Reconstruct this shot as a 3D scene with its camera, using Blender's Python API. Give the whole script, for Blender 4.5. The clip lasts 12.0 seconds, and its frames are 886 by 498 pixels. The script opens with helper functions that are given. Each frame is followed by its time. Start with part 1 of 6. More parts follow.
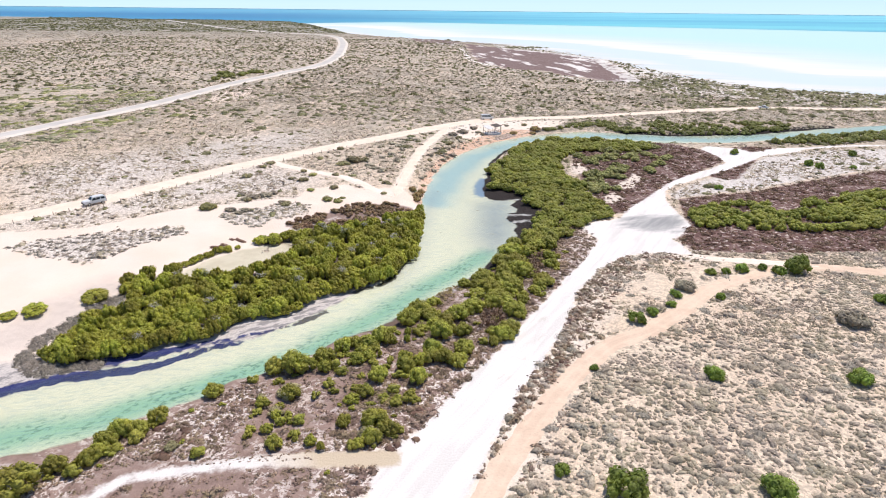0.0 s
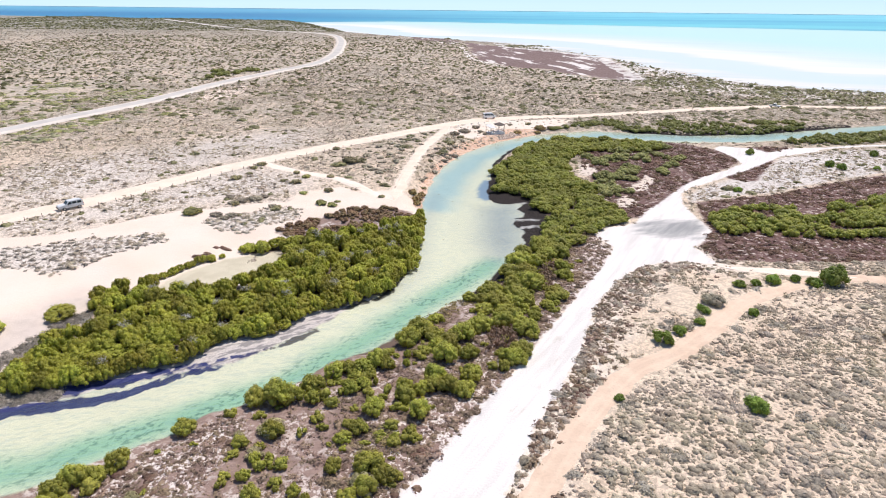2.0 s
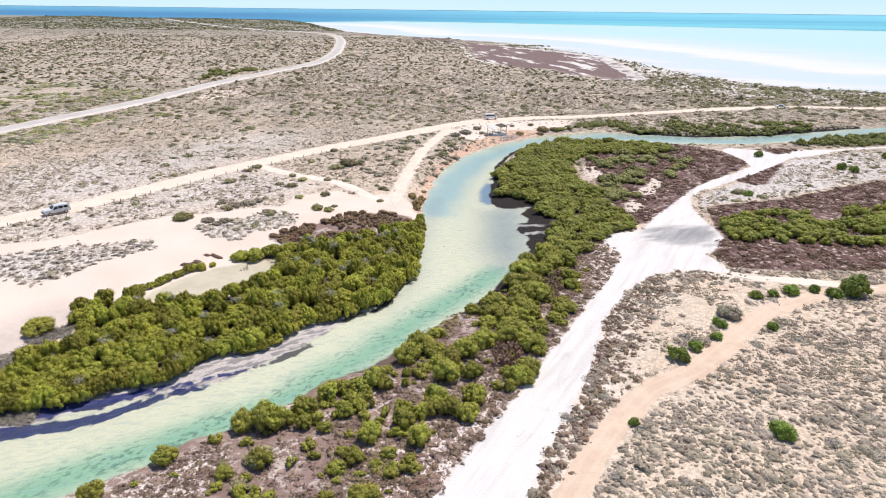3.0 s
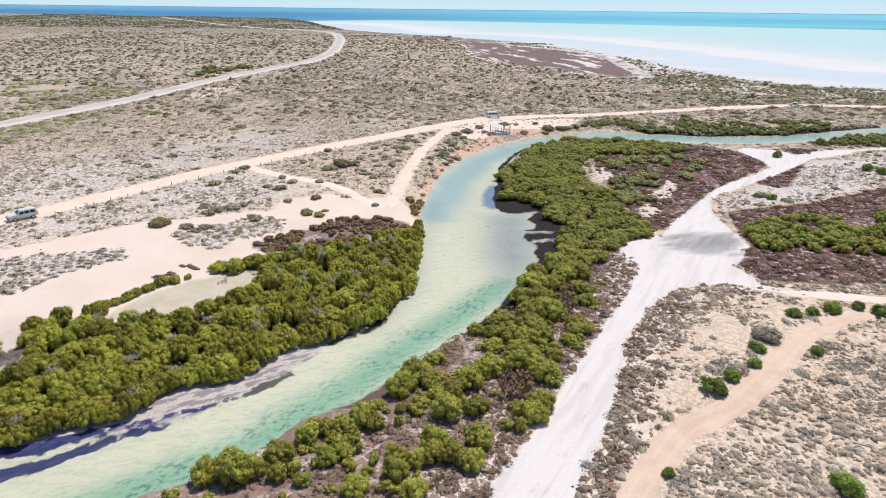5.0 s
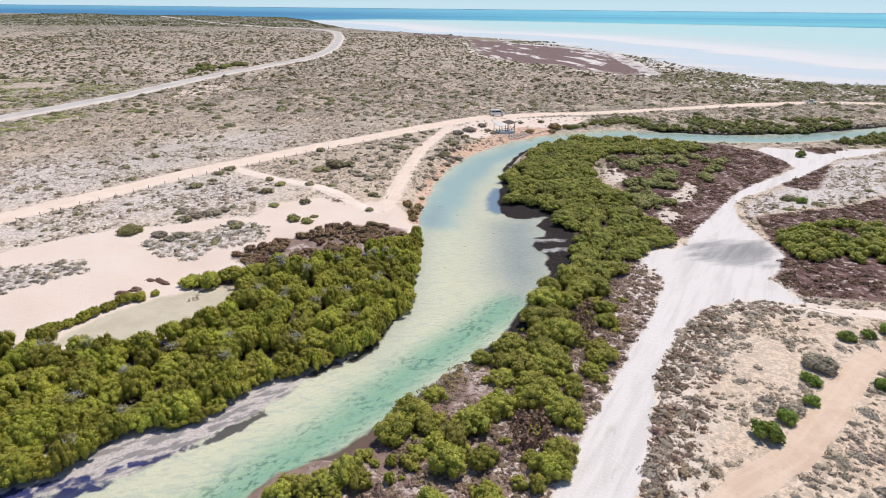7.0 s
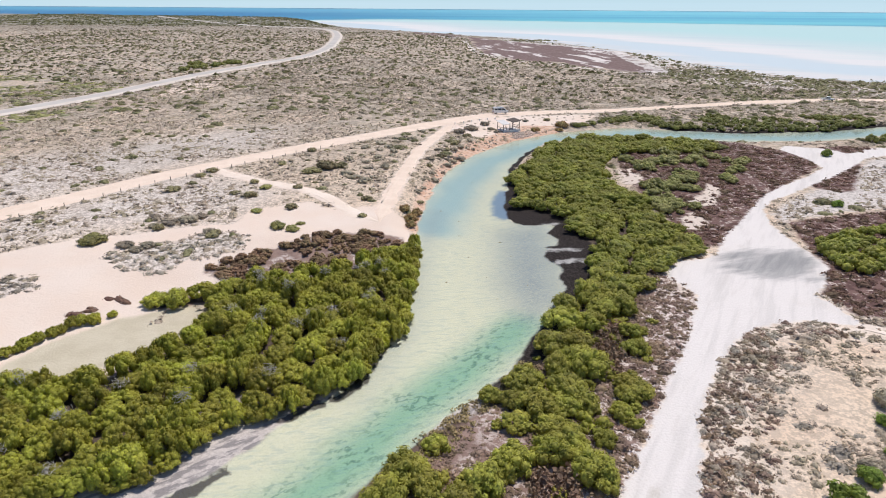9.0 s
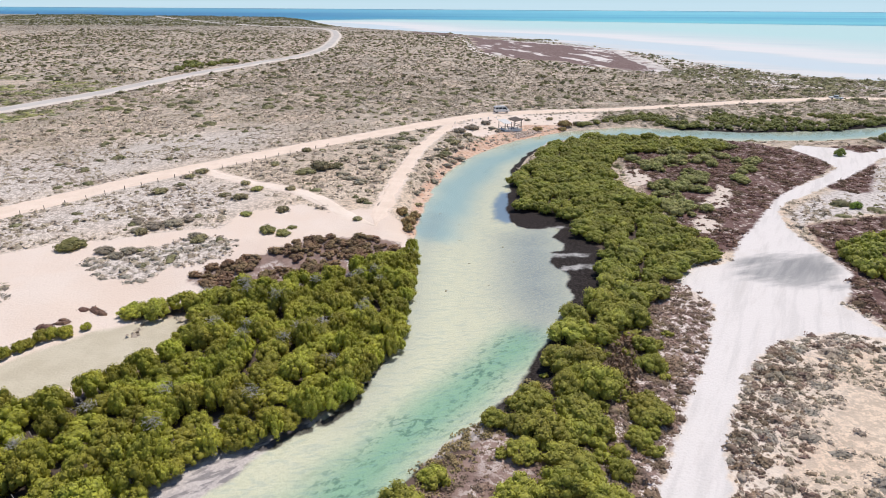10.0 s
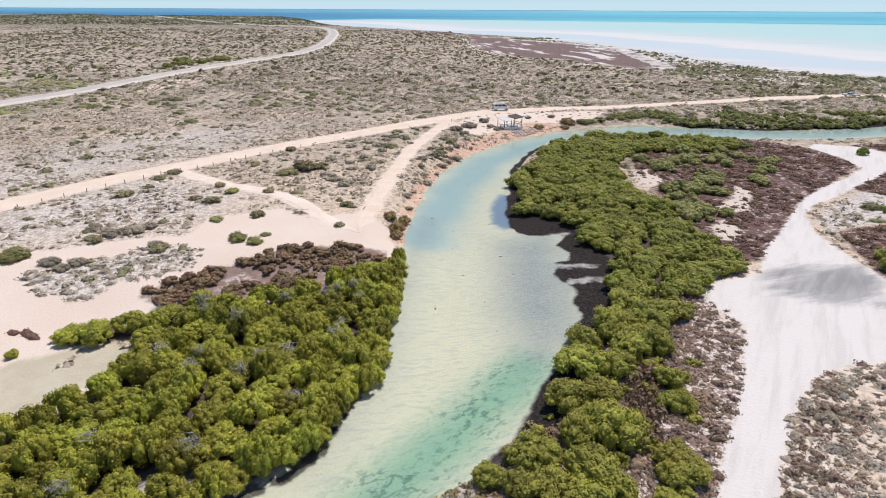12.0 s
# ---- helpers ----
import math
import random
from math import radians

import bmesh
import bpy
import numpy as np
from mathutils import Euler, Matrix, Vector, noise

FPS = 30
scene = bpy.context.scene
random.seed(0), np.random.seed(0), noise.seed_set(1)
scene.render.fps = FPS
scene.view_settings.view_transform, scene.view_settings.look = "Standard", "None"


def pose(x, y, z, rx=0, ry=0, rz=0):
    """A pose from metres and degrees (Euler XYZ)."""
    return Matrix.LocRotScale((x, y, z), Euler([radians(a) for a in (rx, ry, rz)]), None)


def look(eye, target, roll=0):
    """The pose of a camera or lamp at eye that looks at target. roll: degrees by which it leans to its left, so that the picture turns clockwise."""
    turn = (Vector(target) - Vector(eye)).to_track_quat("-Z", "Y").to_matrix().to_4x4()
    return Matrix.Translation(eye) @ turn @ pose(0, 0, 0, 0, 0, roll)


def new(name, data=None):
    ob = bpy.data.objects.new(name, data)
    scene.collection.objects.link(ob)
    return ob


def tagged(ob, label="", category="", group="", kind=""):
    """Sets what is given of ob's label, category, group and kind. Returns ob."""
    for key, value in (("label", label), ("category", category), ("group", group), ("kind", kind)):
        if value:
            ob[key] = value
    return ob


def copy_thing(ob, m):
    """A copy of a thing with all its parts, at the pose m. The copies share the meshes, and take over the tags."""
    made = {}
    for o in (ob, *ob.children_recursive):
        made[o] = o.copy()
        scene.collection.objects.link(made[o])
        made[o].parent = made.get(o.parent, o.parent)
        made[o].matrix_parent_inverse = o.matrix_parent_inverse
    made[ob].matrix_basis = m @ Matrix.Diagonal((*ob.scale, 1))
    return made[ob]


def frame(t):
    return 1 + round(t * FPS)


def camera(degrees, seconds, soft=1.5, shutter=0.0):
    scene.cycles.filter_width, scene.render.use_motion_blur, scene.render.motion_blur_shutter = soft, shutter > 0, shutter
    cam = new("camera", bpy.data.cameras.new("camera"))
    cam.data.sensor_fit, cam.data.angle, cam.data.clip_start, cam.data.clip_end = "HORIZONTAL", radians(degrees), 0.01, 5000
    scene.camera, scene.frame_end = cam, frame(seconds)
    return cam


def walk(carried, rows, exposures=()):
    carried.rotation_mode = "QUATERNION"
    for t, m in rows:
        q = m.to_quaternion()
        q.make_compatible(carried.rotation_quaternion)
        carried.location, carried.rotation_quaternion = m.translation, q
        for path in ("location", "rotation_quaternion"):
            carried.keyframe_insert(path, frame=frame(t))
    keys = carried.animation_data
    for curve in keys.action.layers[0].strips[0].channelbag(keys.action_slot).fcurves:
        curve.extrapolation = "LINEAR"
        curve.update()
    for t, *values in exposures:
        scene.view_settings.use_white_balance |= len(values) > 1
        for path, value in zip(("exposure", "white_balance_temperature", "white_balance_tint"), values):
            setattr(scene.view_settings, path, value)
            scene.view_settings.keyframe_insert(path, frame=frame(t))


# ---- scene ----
cam = camera(73.7, 12.0, soft=1.0)
ROWS = [
    (0, (0.02, 0.02, 44.99), (-0.23, 92.57, 7.13), 0.62),
    (0.5, (-0.10, 2.38, 44.62), (-0.32, 94.94, 6.77), 0.62),
    (1, (-0.26, 4.72, 44.07), (-0.46, 97.27, 6.21), 0.62),
    (1.5, (-0.43, 7.04, 43.47), (-0.60, 99.59, 5.61), 0.61),
    (2, (-0.60, 9.40, 42.95), (-0.75, 101.95, 5.07), 0.62),
    (2.5, (-0.73, 11.87, 42.62), (-0.88, 104.41, 4.73), 0.63),
    (3, (-0.78, 14.42, 42.40), (-0.95, 106.96, 4.52), 0.64),
    (5, (-0.70, 24.34, 40.25), (-0.99, 116.86, 2.30), 0.66),
    (5.5, (-0.67, 26.96, 39.62), (-1.00, 119.47, 1.65), 0.64),
    (6, (-0.63, 29.67, 38.99), (-1.02, 122.17, 1.01), 0.62),
    (6.5, (-0.61, 32.34, 38.38), (-1.07, 124.84, 0.40), 0.61),
    (7, (-0.64, 34.99, 37.77), (-1.14, 127.50, -0.20), 0.58),
    (9, (-0.85, 45.66, 35.10), (-1.38, 138.21, -2.77), 0.44),
    (9.5, (-0.80, 48.22, 34.47), (-1.35, 140.79, -3.37), 0.40),
    (10, (-0.73, 50.68, 33.85), (-1.32, 143.26, -3.96), 0.36),
    (10.5, (-0.60, 53.13, 33.25), (-1.23, 145.71, -4.53), 0.33),
    (11, (-0.36, 55.55, 32.65), (-1.00, 148.14, -5.12), 0.31),
    (11.5, (0.01, 57.87, 32.01), (-0.65, 150.47, -5.74), 0.31),
    (12, (0.48, 60.15, 31.37), (-0.18, 152.76, -6.36), 0.31),
]
walk(cam, [(t, look(eye, target, roll)) for t, eye, target, roll in ROWS],
     exposures=[(0.0, 0.27), (3.0, 0.22), (5.0, 0.06), (7.0, -0.05), (12.0, -0.05)])

# ---- light ----
SUN_DIR = Vector((0.24, 0.36, 0.90)).normalized()
world = bpy.data.worlds.new("sky")
scene.world = world
world.use_nodes = True
sky = world.node_tree.nodes.new("ShaderNodeTexSky")
sky.sky_type = "NISHITA"
sky.sun_disc = False
sky.sun_elevation = math.asin(SUN_DIR.z)
sky.sun_rotation = math.atan2(SUN_DIR.x, SUN_DIR.y)
sky.altitude = 0
sky.air_density, sky.dust_density, sky.ozone_density = 1.0, 0.2, 1.2
back = world.node_tree.nodes["Background"]
back.inputs["Strength"].default_value = 0.095
haze = world.node_tree.nodes.new("ShaderNodeMix")
haze.data_type, haze.blend_type = "RGBA", "DARKEN"
haze.inputs[0].default_value = 1.0
haze.inputs[7].default_value = (4.3, 5.4, 5.8, 1.0)
cool = world.node_tree.nodes.new("ShaderNodeMix")
cool.data_type, cool.blend_type = "RGBA", "MULTIPLY"
cool.inputs[0].default_value = 1.0
cool.inputs[7].default_value = (1.0, 1.0, 1.09, 1.0)
world.node_tree.links.new(sky.outputs[0], cool.inputs[6])
world.node_tree.links.new(cool.outputs[2], haze.inputs[6])
world.node_tree.links.new(haze.outputs[2], back.inputs[0])
sun = new("sun", bpy.data.lights.new("sun", "SUN"))
sun.data.energy, sun.data.angle, sun.data.color = 3.75, radians(0.53), (1.0, 0.925, 0.85)
sun.matrix_world = look(SUN_DIR * 500, (0, 0, 0))

# ---- plan: outlines and centre lines in metres ----
CREEK = [(260, 300), (188.8, 256.1), (150.8, 243.7), (119.5, 231.6), (89.0, 226.6), (54.5, 234.1), (43.7, 230.2), (33.2, 225.6),
         (24.4, 218.9), (17.6, 212.1), (9.7, 201.3), (4.0, 191.3), (-0.3, 179.2), (-2.7, 168.7), (-4.2, 159.8), (-5.4, 147.9),
         (-6.0, 127.8), (-6.3, 112.0), (-8.3, 99.6), (-13.3, 91.9), (-20, 82.5), (-26.6, 75.4), (-33.4, 72.0), (-39.6, 69.8),
         (-55.2, 61.0), (-75, 50), (-110, 20), (-95, 0), (-62, 38), (-47.1, 49.2), (-39.9, 52.3), (-36.3, 55.8), (-29.7, 60.2),
         (-26.6, 64.2), (-24.0, 65.7), (-16.9, 71.0), (-14.3, 75.0)]
CREEK_EAST = [(-10.0, 78.0), (-6.9, 81.3), (-4.9, 84.4), (-2.1, 88.7), (0.2, 91.5), (2.2, 93.4), (5.7, 97.6), (7.0, 99.6), (9.3, 104.2), (12.2, 109.8), (14.0, 114.4), (15.4, 118.4), (15.4, 121.6), (16.0, 125.8), (14.4, 129.0),
              (14.8, 130.6), (16.6, 131.3), (15.0, 132.4), (17.2, 133.4), (17.9, 136.3), (16.6, 138.7), (18.2, 142.6), (16.8, 143.6), (15.1, 142.2), (11.9, 142.9),
              (10.1, 146.1), (10.2, 152.8), (11.2, 161.6), (12.4, 170.5), (13.9, 182.0), (19.5, 198.0), (27.8, 212.4),
              (41.4, 220.3), (55.7, 222.3), (78.6, 214.8), (106.0, 216.3), (120.9, 221.0), (137.5, 228.2), (179.0, 241.8), (262, 280)]
SALT = [(-44, -45), (-16, 18), (-7.1, 43.7), (-6.7, 50.0), (-2.4, 54.8), (1.2, 61.3), (5.8, 69.1), (9.9, 75.3), (16.1, 86.4), (23.0, 98.0),
        (27.9, 106.2), (32.3, 115.6), (30.0, 121.6), (33.6, 126.3), (40.0, 128.7), (44.8, 136.8), (51.8, 145.6), (57.0, 152.6), (63.6, 161.2),
        (70.6, 168.0), (79.8, 175.3), (88.8, 184.3), (89.8, 192.8), (88.5, 203.7), (92.4, 208.5), (102.5, 204.5), (104.0, 199.3),
        (126.3, 208.4), (122.8, 202.0), (105.0, 193.6), (88.6, 177.8), (71.3, 163.6), (63.2, 157.5), (58.4, 151.3), (56.0, 143.5), (55.5, 137.0), (55.2, 129.3),
        (55.2, 125.4), (50.4, 118.1), (47.9, 116.4), (49.1, 108.8), (48.3, 107.6), (43.5, 109.0), (39.7, 108.4), (34.9, 106.5), (31.3, 103.1), (27.9, 98.9), (25.5, 95.0),
        (22.4, 89.4), (18.8, 79.8), (13.6, 68.7), (9.8, 62.3), (7.2, 56.1), (3.3, 46.5), (-8, 14), (-30, -45)]
PATH = [(-32, -45), (-8, 14), (4.3, 44.0), (9.0, 53.2), (14.1, 61.2), (19.5, 68.3), (24.4, 73.6), (30.7, 77.1), (37.7, 83.5), (46.0, 91.5),
        (54.3, 96.8), (62.3, 100.5), (70.2, 101.5), (81.3, 99.6), (110, 92)]
SPUR = [(48.4, 106.9), (50.8, 105.8), (55.7, 104.6), (63.6, 103.2), (70.3, 101.8)]
ALONG = [(104, 197), (114, 204.5), (126, 206.5), (150, 211), (190, 214)]
TRACK = [(-130, 88), (-95.2, 118.8), (-87.8, 126.5), (-79.5, 135.1), (-71.2, 147.3), (-61.5, 161.6), (-52.0, 172.9), (-35.0, 192.4),
         (-17.9, 210.7), (-1.1, 231.2), (14.3, 247.4), (39.5, 259.8), (65.6, 266.6), (109.5, 283.5), (156.1, 297.0), (200, 296), (260, 300)]
ROAD = [(-165, 150), (-152.0, 200.1), (-145.7, 221.4), (-138.0, 247.2), (-129.2, 280.9), (-120.9, 333.3), (-105.7, 394.8),
        (-92, 446.9), (-93.1, 521.9), (-104.0, 617.0), (-118.8, 710.5), (-140.7, 796.3), (-175.4, 842.9), (-248.5, 887.7),
        (-354.6, 1009.6), (-516.3, 1223.6), (-600, 1330)]
SIDE = [(-54, 172), (-51.1, 169.6), (-39.3, 161.4), (-28.9, 156.1), (-21.9, 149.6), (-16.7, 142.6), (-12.2, 139.3)]
LINK = [(1, 228), (-1.0, 220.2), (-7.2, 194.5), (-9.8, 171.7), (-11.5, 153.4), (-12.2, 139.3)]
SAND = [(-130, 100), (-90.2, 111.6), (-74.9, 115.0), (-66, 122.5), (-56.9, 129.7), (-50.4, 130.9), (-46.4, 133.1), (-42.8, 134.9), (-35.8, 136.5), (-35.1, 143.1), (-30.2, 146.4), (-25.5, 148.8), (-20.9, 144.2),
        (-12.7, 147.5), (-7.3, 141.8), (-6.1, 133.7), (-12.9, 132.2), (-24.2, 126.1), (-31.8, 115.8), (-37, 107.1), (-30, 103),
        (-38, 91), (-51, 89), (-53.6, 83.6), (-54.7, 71.7), (-55.0, 66.7), (-58, 60), (-80, 47), (-140, 20)]
POND = [(-47.4, 95.0), (-46.4, 98.8), (-44.0, 103.0), (-40.0, 107.4), (-36.2, 109.6), (-31.9, 111.4), (-29.8, 110.0), (-31.2, 103.2), (-33.6, 99.0), (-37.6, 96.2), (-41.2, 94.2)]
GROVE = [(-53.4, 68.4), (-50.6, 67.4), (-46.5, 69.0), (-43.0, 70.0), (-39.6, 72.4), (-35.2, 73.9), (-32.7, 76.2), (-31.0, 79.6), (-28.0, 80.5), (-24.6, 81.6), (-23.3, 84.0),
         (-21.5, 87.0), (-19.0, 89.2), (-16.6, 90.4), (-13.6, 92.6), (-10.4, 95.6), (-8.6, 100.2), (-6.5, 104.5), (-6.0, 111.0), (-5.9, 118), (-5.6, 124.5), (-5.8, 131.0), (-10.5, 127.6), (-14.7, 122.4), (-20.9, 119.6), (-27.3, 119.0),
         (-31.0, 115.6), (-36.5, 113.0), (-38.6, 110.8), (-36.0, 109.8), (-30.2, 111.6), (-29.0, 109.0), (-30.6, 102.0), (-32.6, 97.6), (-37.4, 95.0), (-41.4, 93.2), (-46.0, 93.4), (-47.8, 96.2), (-51.5, 94.6),
         (-54.8, 92.6), (-54.4, 88.8), (-50.6, 84.0), (-49.8, 81.0), (-52.4, 79.8), (-54.8, 77.0), (-54.2, 71.2)]
HEDGE = [(-49.6, 97.0), (-48.2, 99.0), (-46.3, 101.2), (-44.6, 104.4), (-42.6, 106.6), (-41.0, 107.8)]
THICKET = [(13.4, 172.0), (12.3, 151.1), (19.7, 147.3), (21.4, 131.2), (19.7, 121.0), (15.8, 113.8), (18.5, 110.5), (23.1, 111.5),
           (25.5, 117.5), (31.0, 126.2), (37.3, 128.8), (38.0, 130.6),
           (37.5, 142.1), (37.3, 155.0), (33.7, 164.7), (35.2, 182.3), (43.6, 196.5), (65.8, 198.2), (72.3, 201.9), (70.2, 207.2),
           (54.3, 213.4), (38.4, 214.0), (26.9, 205.7), (18.0, 184.3)]
GROVE_EAST = [(54.8, 121.7), (58.7, 134.7), (71.4, 139.6), (81.4, 137.3), (95.5, 145.2), (118.0, 153.1), (135, 165), (120, 138), (98.2, 124.3),
              (83.9, 118.9), (72.0, 119.2), (61.5, 120.2)]
STRIP_NORTH = [(31.4, 227.0), (46.6, 234.6), (61.2, 240.2), (69.4, 229.3), (110.0, 228.4), (137.6, 238.7), (145.9, 252.3), (100.0, 257.4), (64.8, 252.5)]
STRIP_EAST = [(111.3, 210.4), (124.8, 213.0), (139.9, 211.0), (164.6, 221.1), (190, 230), (185, 241), (173.8, 236.5), (133.0, 222.4)]
RED_A = [(45, 214.8), (78.2, 212.8), (93.7, 197.4), (88.2, 185.0), (65.6, 162.1), (43.1, 132.9), (38.5, 132.5), (38.4, 172.2)]
RED_B = [(59.4, 144.7), (80.8, 150.6), (106.7, 164.4), (134.0, 176.4), (160, 190), (140, 150), (115, 120), (95.0, 119.6), (110, 112),
         (88.1, 109.5), (60.5, 107.8), (49.6, 110.1), (49.1, 116.4), (54.3, 125.4)]
RED_C = [(92.5, 203.9), (108.3, 208.4), (116.7, 205.2), (98.5, 195.7)]
RED_E = [(76.8, 169.6), (88.3, 181.0), (97.1, 189.1), (101.2, 189.2), (83.1, 163.8), (79.8, 163.7), (76.7, 166.5)]
RED_D = [(-35.5, 119.8), (-33, 123.5), (-24.5, 130.5), (-20.5, 134.0), (-14.5, 135.2), (-7.5, 136), (-6.5, 126), (-14, 119), (-22, 117), (-28, 116.5)]
MUDFLAT = [(33.0, 118.3), (27.6, 104.8), (21.5, 95.4), (9.9, 75.3), (1.2, 60.1), (-5.6, 50.9), (-8, 44), (-20, 18), (-48, -45), (-120, -45), (-75, 10), (-58, 36),
           (-43.8, 47.3), (-34.5, 56.0), (-26.5, 62.2), (-11.5, 74.4), (-4.0, 84.4), (6.3, 98.3), (18, 120), (28, 127)]
LOWER = [(-60, 24), (-46, 36), (-35.2, 43.1), (-32.1, 46.6), (-26.4, 47.9), (-19.8, 49.3), (-13.3, 49.6), (-5.3, 50.0)]
DARK = [(11.0, 172.4), (10.2, 149.0), (14.0, 143.0), (16.0, 144.0), (17.1, 137.2), (14.6, 129.5), (15.7, 126.1), (14.2, 117.4),
        (12.0, 110.5), (8.5, 103.1), (4.5, 96.9), (8.6, 98.6), (11.6, 103.9), (15.8, 113.8), (20.1, 120.2), (22.2, 129.6),
        (22.1, 141.8), (16.5, 154.9), (16.8, 181.3)]
WET = [(40.0, 128.2), (47.1, 132.5), (54.8, 131.6), (55.6, 127.0), (50.1, 120.1), (44.4, 121.3), (38.8, 122.7)]
SHORE_BEND = [(-5.1, 137.4), (-4.9, 155.8), (-1.8, 166.5), (1.4, 179.7), (9.4, 196.8), (20.4, 211.9), (32.6, 223.2), (34.2, 232.0),
              (22.9, 230.7), (12.3, 214.2), (3.2, 199.9), (-2.6, 180.2), (-6.3, 162.4), (-7.7, 139.4)]
PURPLE = [(21.5, 787.3), (70, 735), (119.1, 667.1), (151.8, 593.8), (140, 503.6), (134, 438.5), (128, 403.6), (111.8, 402.0), (94.7, 416.5), (77.3, 459.7), (44.9, 491.8), (26.4, 543.2), (23.3, 650.7)]
MEADOW_WEST = [(-84.8, 930), (-26.8, 905), (18, 800.5), (8, 730), (-35.4, 765)]
MEADOW_RIM = [(16, 700), (18, 640), (21, 545), (40, 487), (72, 452), (92, 410), (112, 396), (132, 398)]
TRAIL = [(-1.0, 79.2), (-2.8, 76.7), (-5.0, 73.5), (-7.7, 69.8), (-9.5, 68.5), (-13.5, 65.6), (-16.0, 61.5), (-18.0, 56.5)]
LAND = [(-4000, 1900), (-900, 1560), (-300, 1420), (-214.4, 1253.5), (-128.7, 960), (-55.5, 880.0), (7.4, 901.9), (82.0, 830.7), (130.7, 687.8),
        (161.7, 572.9), (174.3, 463.1), (188.6, 400.3), (212.6, 376.2), (257.7, 356.8), (420, 330), (1500, 250), (1500, -900), (-4000, -900)]
DEEP = [(-90, 20), (-62, 46), (-49.7, 53.3), (-41.1, 56), (-36.6, 59.6), (-28.1, 65), (-20.6, 70.5), (-15.4, 76.2), (-9.5, 83.7), (-3.3, 93), (0.6, 98), (5.1, 104.1), (8.1, 108.7)]
CHANNEL = [(-3.2, 142), (-1.6, 150.6), (1.8, 168.8), (9.2, 189.2), (21, 206.4), (32, 217), (56, 227.5), (100, 222), (150, 236), (240, 280)]
# dark bands beside the grove: wrack, and tree shade painted on the ground
WRACK_SHADE = [[(-90, 43), (-62, 57.5), (-52.7, 62.5), (-49.5, 64.4), (-45.0, 65.5), (-41.5, 66.7), (-38.0, 68.3), (-35.8, 69.9), (-33.0, 71.9), (-30.0, 73.3), (-27.8, 74.2)],
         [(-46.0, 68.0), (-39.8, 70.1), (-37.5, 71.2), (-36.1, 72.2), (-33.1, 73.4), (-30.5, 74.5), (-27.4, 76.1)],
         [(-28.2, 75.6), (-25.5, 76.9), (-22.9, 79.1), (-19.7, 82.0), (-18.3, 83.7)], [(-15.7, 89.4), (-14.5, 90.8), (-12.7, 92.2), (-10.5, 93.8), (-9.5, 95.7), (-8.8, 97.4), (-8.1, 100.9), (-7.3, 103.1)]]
GREY_FLAT = [(9.4, 139.7), (15.5, 142.1), (14.6, 123.4), (13.7, 115.3), (10.0, 110.8), (7.9, 120.4)]
GREY_WEST = [(-10.5, 94.5), (-7.6, 99.5), (-5.6, 106), (-4.9, 116), (-4.8, 128), (-3.6, 140), (-2.4, 150)]
SMUDGE = [(15.6, 80.5), (14.3, 77.5), (12.4, 73.8), (9.9, 68.9), (7.0, 64.0)]
BARE = [(0.1, 221.6), (10.2, 240.2), (24.7, 247.8), (39.9, 252.9), (52, 255), (44, 240), (34.6, 231.9), (26.5, 223.8), (21.7, 221.9), (14.8, 214.5), (8.7, 209.7), (3.6, 211.9)]
PALE = [(57.8, 142.5), (59, 149), (64, 155), (90, 177), (105, 192), (126, 202), (190, 210), (190, 195), (134, 178), (107, 166), (81, 152.5), (60.5, 146)]
CLEARINGS = [[(31.2, 125.3), (35.4, 127.6), (38.1, 127.1), (34.2, 116.9), (30.4, 115.5), (29.5, 119.7)],
             [(38.6, 180.5), (42.4, 180.6), (42.5, 172.5), (38.6, 166.9), (36.7, 168.6), (37.9, 175.3)],
             [(54.7, 169.3), (56.0, 164.4), (50.4, 153.6), (46.0, 152.7), (44.9, 155.1), (50.6, 160.5)],
             [(41.0, 146.4), (44.5, 148.8), (45.2, 144.4), (43.1, 140.4), (39.9, 140.3)],
             [(41.4, 197.5), (44.8, 197.7), (42.9, 193.2), (40.2, 193.1)], [(53.8, 204.3), (63.0, 206.3), (61.5, 202.0), (53.2, 200.5)]]
MATS = [[(16.0, 142.8), (18.6, 143.4)], [(14.5, 131.3), (17.7, 131.5), (19.8, 131.2)], [(14.5, 126.3), (18.4, 127.0), (20.7, 126.5)]]
BLUE_PATCH = [(10.1, 164.5), (8.0, 157.3), (7.6, 149.1), (9.3, 145.7), (12.5, 146), (11.4, 153.1), (12.0, 163.4)]
REEDS = [(15.2, 95.8), (15.6, 101.0), (17.1, 106.6), (19.9, 106.4), (18.6, 101.0), (16.9, 96.0)]
REEDS_LOW = [(6.2, 82.8), (10.0, 83.4), (9.1, 78.2), (5.4, 77.7)]
VEINS = [(-25.1, 65.1), (-21.7, 61.1), (-22.5, 56.8), (-23.3, 53.5), (-24.0, 50.4), (-27.3, 50.4), (-35.4, 47.5), (-50, 38), (-44, 46), (-34.5, 53.1), (-31.3, 57.7), (-27.6, 61.0)]
CHALK_LOW = [(-92, 122), (-76, 140), (-61, 164), (-52, 170), (-30, 155), (-33, 142), (-48, 133), (-58, 129), (-75, 114), (-95, 110)]
CHALK = [(-118, 152), (-111.6, 170.8), (-73.6, 205.2), (-45.4, 222.3), (-40, 196), (-61.5, 166), (-75.9, 142.0), (-92, 125.1)]
ROADSIDE = [(-112, 275), (-114, 310), (-105.0, 332.7), (-98.3, 302.1), (-105.4, 271.6)]
